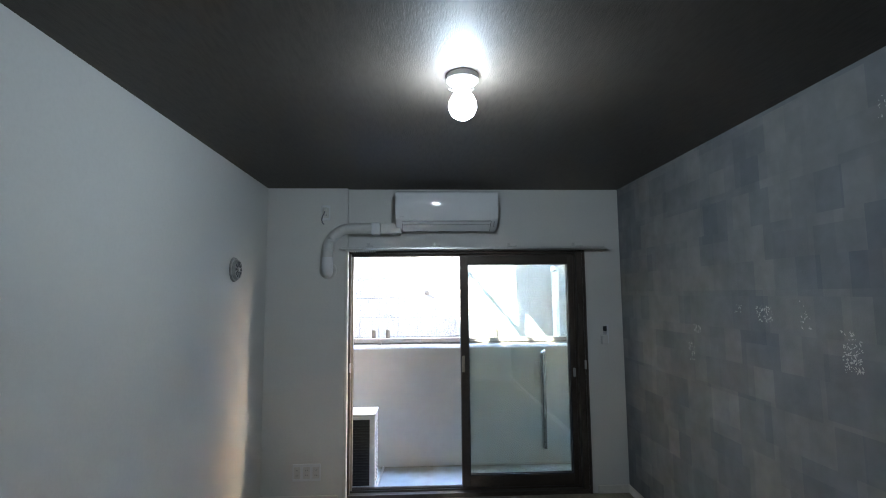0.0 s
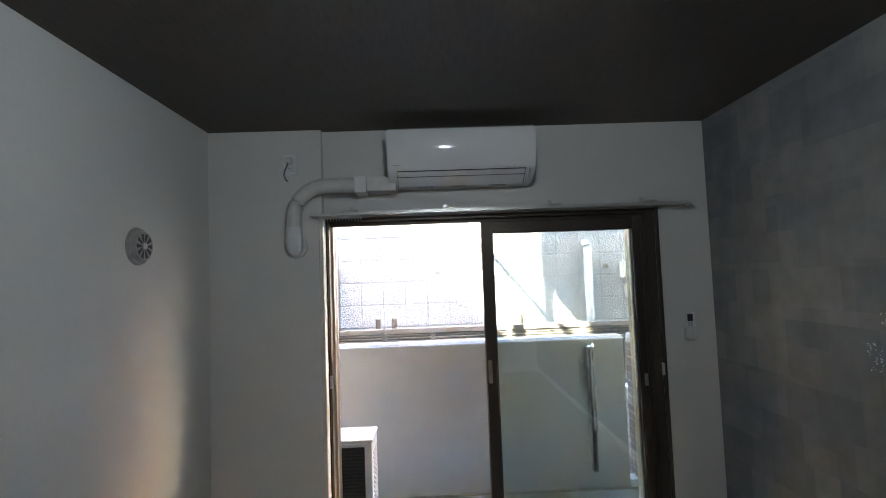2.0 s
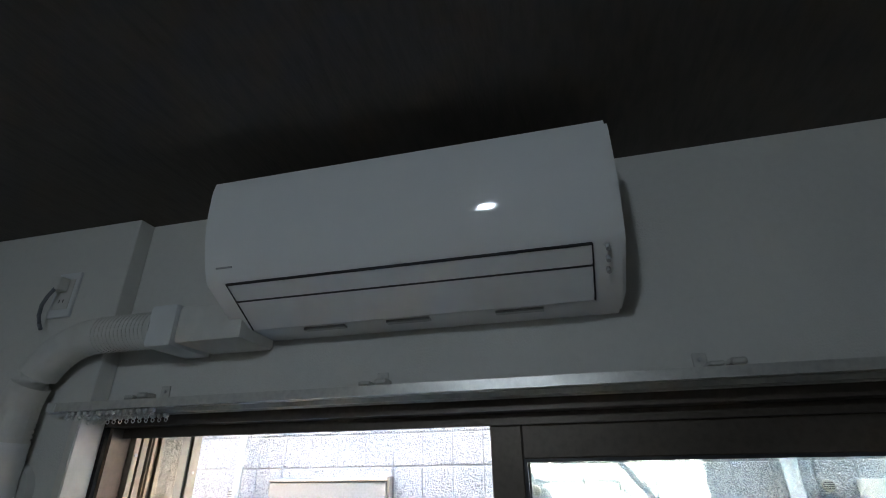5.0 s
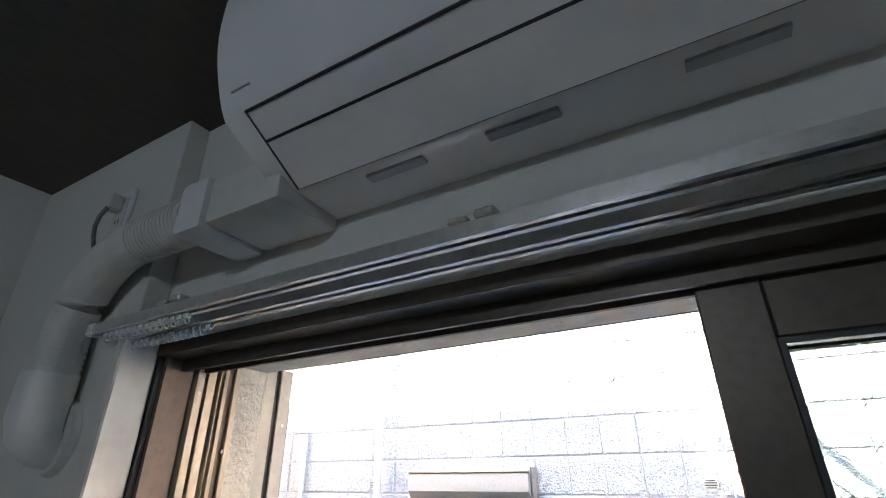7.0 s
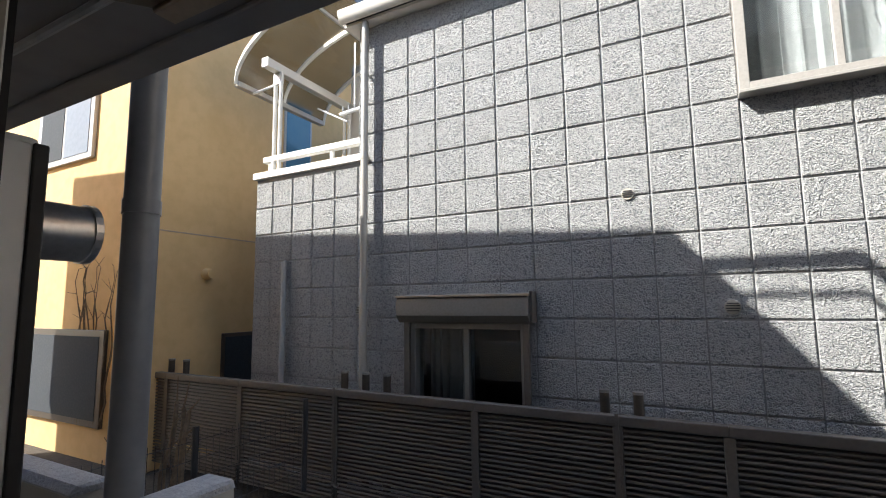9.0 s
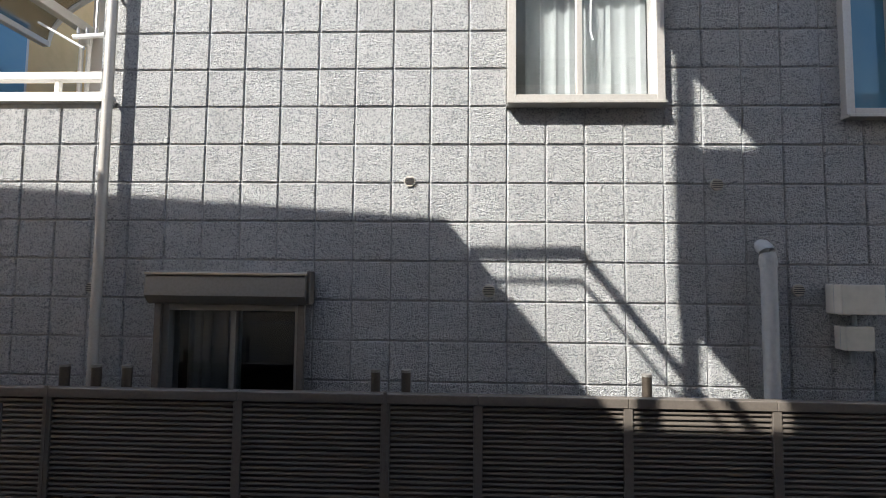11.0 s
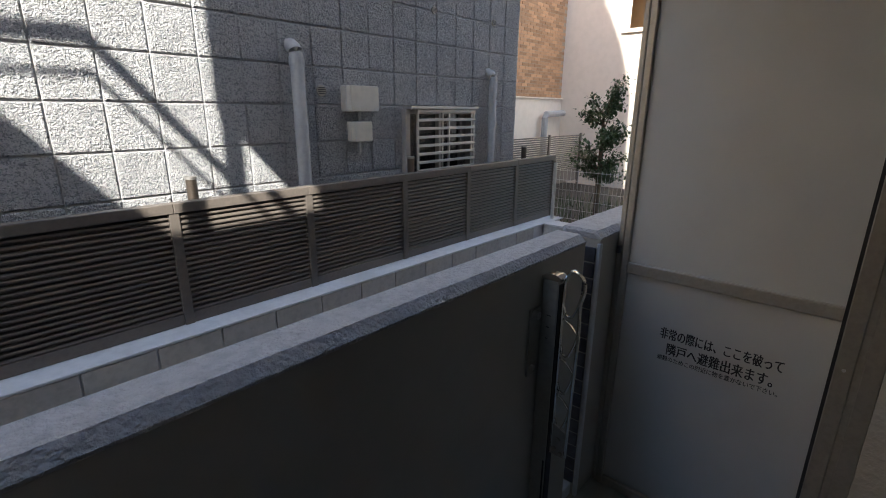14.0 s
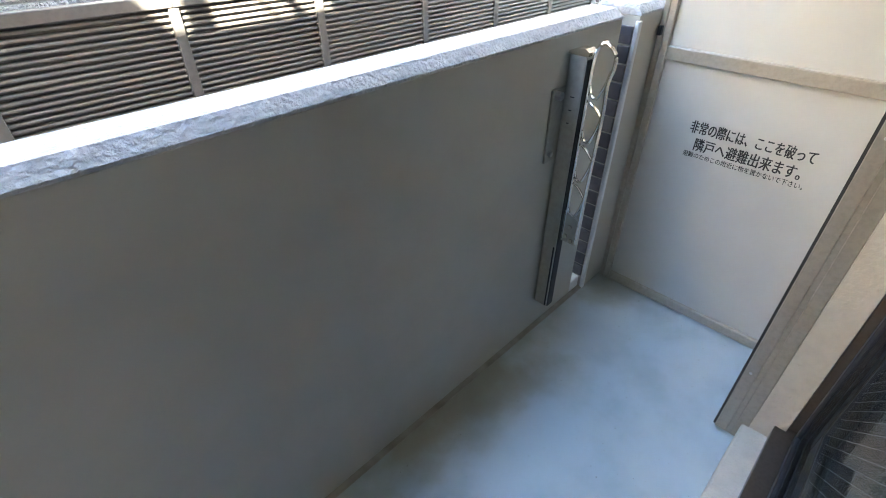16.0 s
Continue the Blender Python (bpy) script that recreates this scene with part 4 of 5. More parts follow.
# slab and soffit above
SOF = 2.36
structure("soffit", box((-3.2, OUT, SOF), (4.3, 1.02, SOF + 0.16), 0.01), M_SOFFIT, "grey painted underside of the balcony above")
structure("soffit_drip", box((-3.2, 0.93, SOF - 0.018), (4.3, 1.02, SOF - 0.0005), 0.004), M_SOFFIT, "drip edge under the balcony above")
for y in (0.745, 0.585):
    pole = thing("soffit_conduit", "thin grey conduit under the balcony above", "conduit", "soffit conduits")
    part("pipe", tube(((-2.5, y, SOF - 0.022), (3.1, y, SOF - 0.022)), 0.012, 8), M_PVC, pole)
    for k in range(5):
        part("clip", box((-2 + k * 1.2, y - 0.02, SOF - 0.036), (-1.98 + k * 1.2, y + 0.02, SOF - 0.0005), 0.002), M_STEEL, pole)

# drainpipe beside the parapet
dp = thing("drainpipe", "slate grey plastic drainpipe standing beside the parapet", "drainpipe")
part("pipe", tube(((-1.40, 1.16, -0.2), (-1.40, 1.16, 3.3)), 0.057, 24), M_PVCDARK, dp, smooth=True)
for z in (0.5, 1.95):
    part("collar", tube(((-1.40, 1.16, z), (-1.40, 1.16, z + 0.05)), 0.061, 24), M_PVCDARK, dp, smooth=True)

# outdoor unit of the air conditioner
unit = thing("outdoor_unit", "white air conditioner outdoor unit with black grille", "outdoor unit")
ux0, ux1, uy0, uy1, uz0, uz1 = -0.72, 0.045, 0.36, 0.62, FZ + 0.075, 0.545
part("casing", box((ux0, uy0, uz0), (ux1, uy1, uz1 - 0.02), 0.008, 2), M_PLASTIC, unit)
part("lid", box((ux0 - 0.006, uy0 - 0.006, uz1 - 0.02), (ux1 + 0.006, uy1 + 0.006, uz1), 0.006, 2), M_PLASTIC, unit)
part("coil", box((ux0 + 0.06, uy0 - 0.005, uz0 + 0.03), (ux1 - 0.045, uy0 - 0.0005, uz1 - 0.045)), M_DARKPLASTIC, unit, "black coil grille")
for k in range(24):
    z = uz0 + 0.04 + k * 0.0215
    part("grille_bar", box((ux0 + 0.06, uy0 - 0.010, z), (ux1 - 0.045, uy0 - 0.0055, z + 0.005)), M_RUBBER, unit)
for r in range(16):
    for c in range(3):
        z, y = uz0 + 0.05 + r * 0.03, uy0 + 0.06 + c * 0.06
        part("louvre", box((ux1 + 0.0005, y, z), (ux1 + 0.004, y + 0.04, z + 0.012)), M_PVC, unit)
for x in (ux0 + 0.1, ux1 - 0.12):
    part("foot", box((x, uy0 - 0.02, FZ + 0.0005), (x + 0.07, uy1 + 0.02, uz0), 0.006), M_RUBBER, unit)
part("drain_hose", tube([(ux1 - 0.06, uy0 - 0.01, uz0), (ux1 - 0.02, uy0 - 0.04, FZ + 0.05), (ux1 - 0.03, uy0 - 0.02, FZ + 0.016), (ux1 + 0.0, uy1, FZ + 0.016), (ux1 + 0.02, PY0 - 0.05, FZ + 0.016)], 0.011, 8), M_PLASTIC_AGED, unit)

# water heater on the wall
heater = thing("water_heater", "white wall-mounted water heater with a steel flue", "water heater")
part("case", box((-0.86, OUT + 0.0005, 0.95), (-0.47, 0.50, 1.86), 0.012, 2), M_PLASTIC, heater)
part("front_edge", box((-0.475, 0.49, 0.96), (-0.466, 0.508, 1.85), 0.002), M_RUBBER, heater)
part("flue", tube(((-0.56, 0.50, 1.745), (-0.56, 0.60, 1.745)), 0.045, 24), M_STEEL, heater, "short steel flue", smooth=True)
part("flue_ring", tube(((-0.56, 0.595, 1.745), (-0.56, 0.606, 1.745)), 0.048, 24), M_STEEL, heater)
for z in (1.05, 1.15, 1.25, 1.4):
    part("slot", box((-0.4695, 0.36, z), (-0.467, 0.44, z + 0.012)), M_RUBBER, heater)
part("pipe_cover", box((-0.80, OUT + 0.0005, 0.56), (-0.53, 0.44, 0.945), 0.006), M_PLASTIC_AGED, heater)

# ---- ground ----
structure("ground", box((-400, -400, -0.4), (400, 400, -0.20)), M_EARTH, "bare earth reaching out between the houses")
structure("pavement", box((-2.65, PY1 - 0.1, -0.3), (5.70, 3.42, -0.115)), M_ASPHALT, "dark asphalt strip between parapet and fence")

# ---- grey house opposite ----
HY, HX0, HX1, HTOP = 4.1, -4.28, 5.99, 4.60
SPLIT = -2.66                      # end of the full-height wall; the roof balcony lies beyond it
COL0, COLW, ROW0, ROWH = 1.30, 0.312, 3.08, 0.318
WIN = {"shuttered": (-2.06, -0.97, 0.30, 1.43), "upper": (0.70, 1.88, 3.11, 4.30), "slim_a": (3.345, 3.735, 3.005, 4.19),
       "slim_b": (4.675, 5.085, 2.985, 4.165), "barred": (3.92, 4.975, 0.66, 1.44)}
holes = list(WIN.values())
house = thing("house", "grey two-storey house clad in stone-textured square siding", "house")
wall_bm = holed_wall(SPLIT, HX1, HY + 0.014, HY + 0.16, -0.2, HTOP, holes)
main_wall = part("wall", wall_bm, M_JOINT, house, "grey siding wall with recessed joints")
low_wall = part("wall", box((HX0, HY + 0.014, -0.2), (SPLIT - 0.001, HY + 0.16, 3.12)), M_JOINT, house)
part("side_wall", box((HX1 - 0.15, HY + 0.161, -0.2), (HX1, 9.0, HTOP)), M_SIDING, house)
part("side_wall", box((HX0, HY + 0.161, -0.2), (HX0 + 0.15, 9.0, 3.12)), M_SIDING, house)
part("back_wall", box((HX0, 9.0, -0.2), (HX1, 9.15, HTOP)), M_SIDING, house)
part("balcony_back_wall", box((SPLIT - 0.15, HY + 0.161, 3.0), (SPLIT, 9.0, HTOP)), M_TOWNWALL, house)
part("balcony_back_wall", box((HX0 + 0.2, 5.6, 3.0), (SPLIT - 0.151, 5.7, HTOP + 0.6)), M_TOWNWALL, house)
part("balcony_deck", box((HX0 + 0.001, HY + 0.161, 2.5), (SPLIT - 0.151, 5.6, 2.6)), M_TOWNWALL, house)
part("roof", prism([(HY - 0.12, HTOP + 0.02), (HY - 0.12, HTOP + 0.12), (6.6, HTOP + 0.95), (9.4, HTOP + 0.12), (9.4, HTOP + 0.02)], "x", SPLIT - 0.2, HX1 + 0.04), M_ROOF, house, "dark pitched roof")
part("eave_soffit", box((SPLIT - 0.2, HY - 0.12, HTOP - 0.01), (HX1 + 0.02, HY + 0.16, HTOP + 0.018)), M_EAVE, house)
gutter = [(HY - 0.185 + 0.062 * math.cos(radians(a)), HTOP + 0.12 + 0.13 * math.sin(radians(a))) for a in range(180, 361, 20)]
part("roof_gutter", prism(gutter, "x", SPLIT - 0.2, HX1 + 0.03), M_EAVE, house, "cream roof gutter", smooth=True)


def window(key, glass, frame_mat, rails, depth=0.07):
    x0, x1, z0, z1 = WIN[key]
    w = part("window", box((x0 - 0.03, HY - depth, z0 - 0.02), (x0 + 0.035, HY + 0.1, z1 + 0.02), 0.003), frame_mat, house, {"shuttered": "bronze window under a roller shutter box", "upper": "cream sliding window with white curtain", "barred": "cream window behind security bars"}.get(key, "slim cream window with sky reflection painted on its pane"))
    part("jamb", box((x1 - 0.035, HY - depth, z0 - 0.02), (x1 + 0.03, HY + 0.1, z1 + 0.02), 0.003), frame_mat, w)
    part("head", box((x0 + 0.035, HY - depth, z1 - 0.03), (x1 - 0.035, HY + 0.1, z1 + 0.02), 0.003), frame_mat, w)
    part("sill", box((x0 - 0.035, HY - depth - 0.03, z0 - 0.045), (x1 + 0.035, HY + 0.1, z0 - 0.021), 0.003), frame_mat, w)
    part("bottom", box((x0 + 0.035, HY - depth, z0 - 0.02), (x1 - 0.035, HY + 0.1, z0 + 0.035), 0.003), frame_mat, w)
    for fr in rails:
        x = x0 + (x1 - x0) * fr
        part("meeting_stile", box((x - 0.022, HY - 0.03, z0 + 0.035), (x + 0.022, HY + 0.03, z1 - 0.03), 0.002), frame_mat, w)
    edges = [x0 + 0.035] + [x0 + (x1 - x0) * fr for fr in rails] + [x1 - 0.035]
    for i, (a, b) in enumerate(zip(edges, edges[1:])):
        y = HY + (0.005 if i % 2 else 0.02)
        pane = part("pane", box((a, y, z0 + 0.035), (b, y + 0.004, z1 - 0.03)), glass, w)
        pane.visible_shadow = False
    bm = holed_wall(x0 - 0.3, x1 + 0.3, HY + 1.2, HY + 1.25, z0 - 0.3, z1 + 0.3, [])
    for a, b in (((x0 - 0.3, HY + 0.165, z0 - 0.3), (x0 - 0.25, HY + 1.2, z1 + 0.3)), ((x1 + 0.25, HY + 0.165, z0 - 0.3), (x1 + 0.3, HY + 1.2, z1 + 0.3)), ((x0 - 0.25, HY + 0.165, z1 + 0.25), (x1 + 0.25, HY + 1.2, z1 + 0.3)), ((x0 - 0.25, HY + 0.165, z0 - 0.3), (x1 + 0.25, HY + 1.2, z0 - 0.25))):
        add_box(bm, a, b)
    # unseen room shell, its darkness put into the colour
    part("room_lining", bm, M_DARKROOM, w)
    return w


def curtain(owner, x0, x1, z0, z1, y, waves, amp):
    bm = bmesh.new()
    n = waves * 8
    rows = []
    for z in (z0, z1):
        rows.append([bm.verts.new((x0 + (x1 - x0) * k / n, y + amp * math.sin(k * math.tau / 8 + 0.7 * math.sin(k * 0.9)), z)) for k in range(n + 1)])
    for k in range(n):
        bm.faces.new((rows[0][k], rows[0][k + 1], rows[1][k + 1], rows[1][k]))
    part("curtain", bm, M_CURTAIN, owner, "white gathered curtain", smooth=True)


w = window("shuttered", M_GLASS_FAR, M_SHUTTER, (0.5,), 0.06)
x0, x1, z0, z1 = WIN["shuttered"]
curtain(w, x0 + 0.10, x0 + 0.56, z0, z1, HY + 0.12, 6, 0.02)
sh = [(HY - 0.0005, 1.715), (HY - 0.12, 1.705), (HY - 0.155, 1.67), (HY - 0.165, 1.60), (HY - 0.165, 1.52), (HY - 0.14, 1.49), (HY - 0.11, 1.455), (HY - 0.0005, 1.455)]
part("shutter_box", prism(sh, "x", -2.17, -0.90), M_SHUTTER, w, "bronze roller shutter box", smooth=True)
part("shutter_lip", box((-2.175, HY - 0.17, 1.682), (-0.895, HY - 0.1, 1.70), 0.002), M_BRONZE_LIGHT, w)
part("shutter_end", box((-0.8995, HY - 0.12, 1.46), (-0.875, HY - 0.0005, 1.72), 0.004), M_FENCE, w)
for x in (-2.12, -0.97):
    part("shutter_guide", box((x, HY - 0.105, 0.3), (x + 0.055, HY - 0.0715, 1.455), 0.002), M_FENCE, w)
w = window("upper", M_GLASS_FAR, M_SILLPALE, (0.47,), 0.09)
x0, x1, z0, z1 = WIN["upper"]
curtain(w, x0 + 0.04, x0 + 0.56, z0, z1, HY + 0.16, 4, 0.018)
curtain(w, x0 + 0.62, x1 - 0.03, z0, z1, HY + 0.14, 4, 0.010)
part("pull_cord", tube([(x0 + 0.66, HY - 0.005, 4.2), (x0 + 0.65, HY - 0.005, 3.7), (x0 + 0.67, HY - 0.008, 3.63)], 0.006, 6), M_PLASTIC, w)
for key in ("slim_a", "slim_b"):
    # panes take the painted sky blue in place of a real reflection
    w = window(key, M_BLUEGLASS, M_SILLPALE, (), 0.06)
    x0, x1, z0, z1 = WIN[key]
    part("hood", box((x0 - 0.06, HY - 0.12, z1 + 0.021), (x1 + 0.06, HY + 0.0, z1 + 0.045), 0.003), M_BRONZE, w)
w = window("barred", M_GLASS_FAR, M_SILLPALE, (0.5,), 0.06)
x0, x1, z0, z1 = WIN["barred"]
for k in range(9):
    z = z0 + 0.06 + k * 0.088
    part("security_bar", box((x0 + 0.08, HY - 0.13, z), (x1 - 0.02, HY - 0.115, z + 0.03), 0.003), M_SILLPALE, w)
for x in (x0 + 0.09, x0 + 0.47, x0 + 0.58, x1 - 0.08, x1 - 0.04):
    part("security_bar", box((x, HY - 0.114, z0 + 0.02), (x + 0.025, HY - 0.0905, z1 + 0.02), 0.003), M_SILLPALE, w)
part("hood", box((x0 - 0.02, HY - 0.14, z1 + 0.021), (x1 + 0.02, HY, z1 + 0.05), 0.003), M_SILLPALE, w)

# roof balcony with rail and curved canopy
part("balcony_cap", box((HX0 - 0.03, HY - 0.04, 3.12), (SPLIT + 0.02, HY + 0.19, 3.20), 0.004), M_PLASTIC_AGED, house, "white balcony coping")
part("balcony_rail", box((HX0 + 0.04, HY + 0.04, 3.34), (SPLIT - 0.03, HY + 0.12, 3.41), 0.006), M_PLASTIC_AGED, house, "white balcony rail")
for x in (HX0 + 0.12, -3.2, SPLIT - 0.1):
    part("rail_post", box((x, HY + 0.06, 3.20), (x + 0.035, HY + 0.10, 3.34)), M_PLASTIC_AGED, house)
canopy_y0, canopy_y1 = 3.98, 5.58
for y in (4.16, 5.45):
    for x in (-4.075, -3.985):
        part("canopy_post", tube(((x, y, 3.0), (x, y, 4.45)), 0.024, 10), M_PLASTIC_AGED, house, smooth=True)
    part("post_bracket", box((-4.10, y - 0.02, 4.30), (-3.96, y + 0.02, 4.44), 0.003), M_ALU, house)
arch = [(-4.61 + 1.93 * (1 - math.cos(u)), 4.42 + 0.85 * math.sin(u)) for u in np.linspace(0, 1.5, 12)]
sheet = [(x, z) for x, z in arch] + [(x, z + 0.010) for x, z in reversed(arch)]
part("canopy_sheet", prism(sheet, "y", canopy_y0 + 0.02, canopy_y1), M_POLYCARB, house, "pale curved canopy sheet").visible_shadow = False
for y in (canopy_y0, 4.78, canopy_y1):
    rib = [(x, z - 0.040) for x, z in arch] + [(x, z + 0.020) for x, z in reversed(arch)]
    part("canopy_rib", prism(rib, "y", y, y + 0.045), M_PLASTIC_AGED, house, "white curved canopy rib")
part("canopy_gutter", box((-4.66, canopy_y0 + 0.046, 4.36), (-4.58, canopy_y1 - 0.001, 4.43), 0.006), M_SILLPALE, house)
part("canopy_beam", box((-4.09, canopy_y0 - 0.02, 4.445), (-3.99, canopy_y1 - 0.01, 4.555), 0.006), M_ALU, house, "silver beam under the canopy")
part("beam_cap", box((-4.092, canopy_y0 - 0.032, 4.443), (-3.988, canopy_y0 - 0.0205, 4.557), 0.003), M_PLASTIC, house)
part("canopy_purlin", box((-3.36, canopy_y0 + 0.046, 5.03), (-3.33, canopy_y1 - 0.001, 5.07), 0.003), M_SILLPALE, house)
part("rail_bracket", tube(((-4.55, canopy_y0 + 0.25, 4.33), (-4.05, canopy_y0 + 0.25, 4.36)), 0.016, 8), M_PLASTIC, house)
part("laundry_rail", tube(((-3.7, 4.5, 4.05), (-2.95, HY + 0.05, 3.62)), 0.012, 8), M_PVC, house)
part("hanger_bar", tube(((-3.05, HY + 0.05, 3.72), (-2.7, HY + 0.05, 3.74)), 0.02, 8), M_PLASTIC, house)
part("rail_strut", tube(((-2.85, HY + 0.05, 3.74), (-2.85, HY + 0.05, 4.5)), 0.01, 6), M_STEEL, house)
for k in range(4):
    part("clothes_peg", box((-3.02 + k * 0.08, HY + 0.04, 3.745), (-3.0 + k * 0.08, HY + 0.06, 3.80), 0.003), M_PVCDARK, house)
part("door_glass", box((-3.75, 5.585, 3.0), (-3.1, 5.598, 4.3)), M_PVCDARK, house)

# pipes, vents and boxes on the house wall


def wall_pipe(x, top, bottom, r, mat, elbow=True, y=HY - 0.085):
    p = thing("wall_pipe", "grey plastic drainpipe fixed to grey siding", "drainpipe", "pipes on the grey house")
    pts = [(x, y, bottom), (x, y, top - 0.1)]
    if elbow:
        pts += [(x, y + 0.1 * (1 - math.cos(a)), top - 0.1 + 0.1 * math.sin(a)) for a in np.linspace(0.3, 1.5, 6)] + [(x, HY - 0.0005, top)]
    part("pipe", tube(pts, r, 16), mat, p, smooth=True)
    if elbow:
        part("collar", tube(((x, y, top - 0.17), (x, y, top - 0.1)), r + 0.008, 16), mat, p)
    z = bottom + 0.6
    while z < top - 0.2:
        bm = tube(((x, y, z), (x, y, z + 0.03)), r + 0.004, 14)
        add_box(bm, (x - 0.01, y, z + 0.005), (x + 0.01, HY - 0.0005, z + 0.025))
        part("bracket", bm, mat, p)
        z += 0.9


wall_pipe(2.66, 1.955, -0.2, 0.056, M_PVC)
wall_pipe(5.34, 1.90, -0.2, 0.045, M_PVC)
wall_pipe(-3.74, 2.22, -0.2, 0.03, M_PVC, False, HY - 0.05)
wall_pipe(-2.60, HTOP + 0.1, -0.2, 0.038, M_SILLPALE, False, HY - 0.10)
wall_pipe(5.86, 4.48, 4.30, 0.03, M_PLASTIC, True, HY - 0.08)
for x, z, r in ((-0.115, 2.46, 0.055), (0.53, 1.58, 0.062), (2.33, 2.44, 0.058), (2.93, 1.61, 0.058), (4.37, 2.45, 0.045), (5.42, 2.46, 0.045), (4.21, 4.33, 0.045), (5.29, 4.33, 0.045), (5.50, 1.60, 0.04), (-2.72, 1.57, 0.055)):
    r *= 0.85
    v = thing("house_vent", "round grey vent grille on siding", "vent", "vents on the grey house")
    part("ring", tube(((x, HY - 0.0005, z), (x, HY - 0.014, z)), [r, r * 0.94], 20), M_UTIL, v, smooth=True)
    for k in range(4):
        dz = -r * 0.5 + k * r * 0.33
        hw = math.sqrt(max(r * r * 0.7 - dz * dz, 0.0001))
        part("slat", box((x - hw, HY - 0.020, z + dz - 0.003), (x + hw, HY - 0.0145, z + dz + 0.004)), M_DARKPLASTIC, v)
for x0, x1, z0, z1, d in ((3.135, 3.455, 1.435, 1.66, 0.16), (3.19, 3.40, 1.165, 1.345, 0.12)):
    u = thing("meter_box", "cream plastic utility box on siding", "utility box", "utility boxes on the grey house")
    part("box", box((x0, HY - d, z0), (x1, HY - 0.0005, z1), 0.01, 2), M_UTIL, u)
    part("cover_seam", box((x0 - 0.001, HY - d * 0.55, z0 + 0.004), (x1 + 0.001, HY - d * 0.55 + 0.004, z1 + 0.001)), M_PVC, u)
    part("stub", tube((((x0 + x1) / 2, HY - d * 0.4, z0 - 0.10), ((x0 + x1) / 2, HY - d * 0.4, z0)), 0.016, 8), M_PVC, u)
hood = thing("eave_lamp", "small dark lamp housing under the eave", "outdoor lamp")
part("housing", box((2.98, HY - 0.11, 4.46), (3.14, HY - 0.0005, 4.58), 0.008), M_UTIL, hood)
part("lens", box((3.0, HY - 0.10, 4.448), (3.12, HY - 0.03, 4.4595), 0.002), M_DARKPLASTIC, hood)
for x in (-5.18, -4.91, -2.60, -2.36, -2.13, -0.30, -0.08, 1.62, 3.66, 5.67):
    p = thing("pipe_stub", "dark upright pipe with a dull metal cap behind fence", "standpipe", "standpipes behind the fence")
    part("stem", tube(((x, 3.735, -0.2), (x, 3.735, 1.0)), 0.034, 14), M_BRONZE, p, smooth=True)
    part("cap", tube(((x, 3.735, 1.0), (x, 3.735, 1.018)), [0.038, 0.036], 14), M_SHUTTER, p)

# ---- fence on its low wall ----
FY = 3.59
fence = thing("fence", "bronze aluminium louvre fence on a low block wall", "fence")
posts = [-6.2, -5.0, -3.8, -2.57, -1.22, -0.20, 0.43, 1.43, 2.40, 3.42, 4.36, 5.28, 6.16]
slat_cache = {}


def shared(name, mesh, parent, at):
    ob = new(name, mesh)
    ob.parent = parent
    ob.location = at
    return ob


post_mesh = to_mesh("post", box((-0.03, -0.03, 0.0), (0.03, 0.03, 0.806), 0.003), M_FENCE)
for x in posts:
    shared("post", post_mesh, fence, (x, FY, 0.069))
for a, b in zip(posts, posts[1:]):
    part("top_rail", box((a + 0.001, FY - 0.036, 0.82), (b - 0.001, FY + 0.036, 0.885), 0.004), M_FENCE, fence)
    if b > 0:
        part("bottom_rail", box((a + 0.031, FY - 0.02, 0.0695), (b - 0.031, FY + 0.02, 0.145), 0.003), M_FENCE, fence)
    L = round(b - a - 0.064, 3)
    if L not in slat_cache:
        slat_cache[L] = to_mesh("slat", prism([(-0.018, 0.001), (-0.018, 0.008), (-0.015, 0.0165), (0.003, 0.019), (0.003, 0.014), (-0.011, 0.010), (-0.013, 0.001)], "x", 0, L), M_FENCE)
    # added dark sheet behind the slats paints the shade of the gaps
    part("backing", box((a + 0.031, FY + 0.006, 0.15), (b - 0.031, FY + 0.010, 0.82)), M_GAPSHADE, fence)
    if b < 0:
        part("lower_backing", box((a + 0.031, FY + 0.006, -0.098), (b - 0.031, FY + 0.010, 0.069)), M_GAPSHADE, fence)
    for k in range(-7 if b < 0 else 0, 19):
        shared("slat", slat_cache[L], fence, (a + 0.032, FY, 0.152 + k * 0.0352))
for a in (-2.57, -0.20):
    part("joint_cover", box((a - 0.012, FY - 0.045, 0.10), (a + 0.012, FY - 0.0365, 0.90), 0.002), M_FENCE, fence)

kerb = thing("low_wall", "low pale block wall carrying the fence", "garden wall")
part("core", box((-0.18, 3.407, -0.25), (5.70, 3.66, 0.048)), M_KERBCAP, kerb)
part("coping", box((-0.20, 3.383, 0.0485), (6.18, 3.67, 0.068), 0.004), M_KERBCAP, kerb, "pale mortar coping")
part("return_core", box((5.702, 1.26, -0.25), (5.90, 3.66, 0.048)), M_KERBCAP, kerb)
part("return_coping", box((5.68, 1.26, 0.0485), (5.92, 3.3825, 0.068), 0.004), M_KERBCAP, kerb)
part("end_core", box((5.902, 3.42, -0.25), (6.16, 3.66, 0.048)), M_KERBCAP, kerb)
part("core", box((-2.62, 3.42, -0.25), (-0.181, 3.62, -0.145)), M_KERBCAP, kerb)
part("coping", box((-2.64, 3.385, -0.143), (-0.205, 3.66, -0.10), 0.008), M_KERBCAP, kerb, "pale mortar coping", smooth=True)
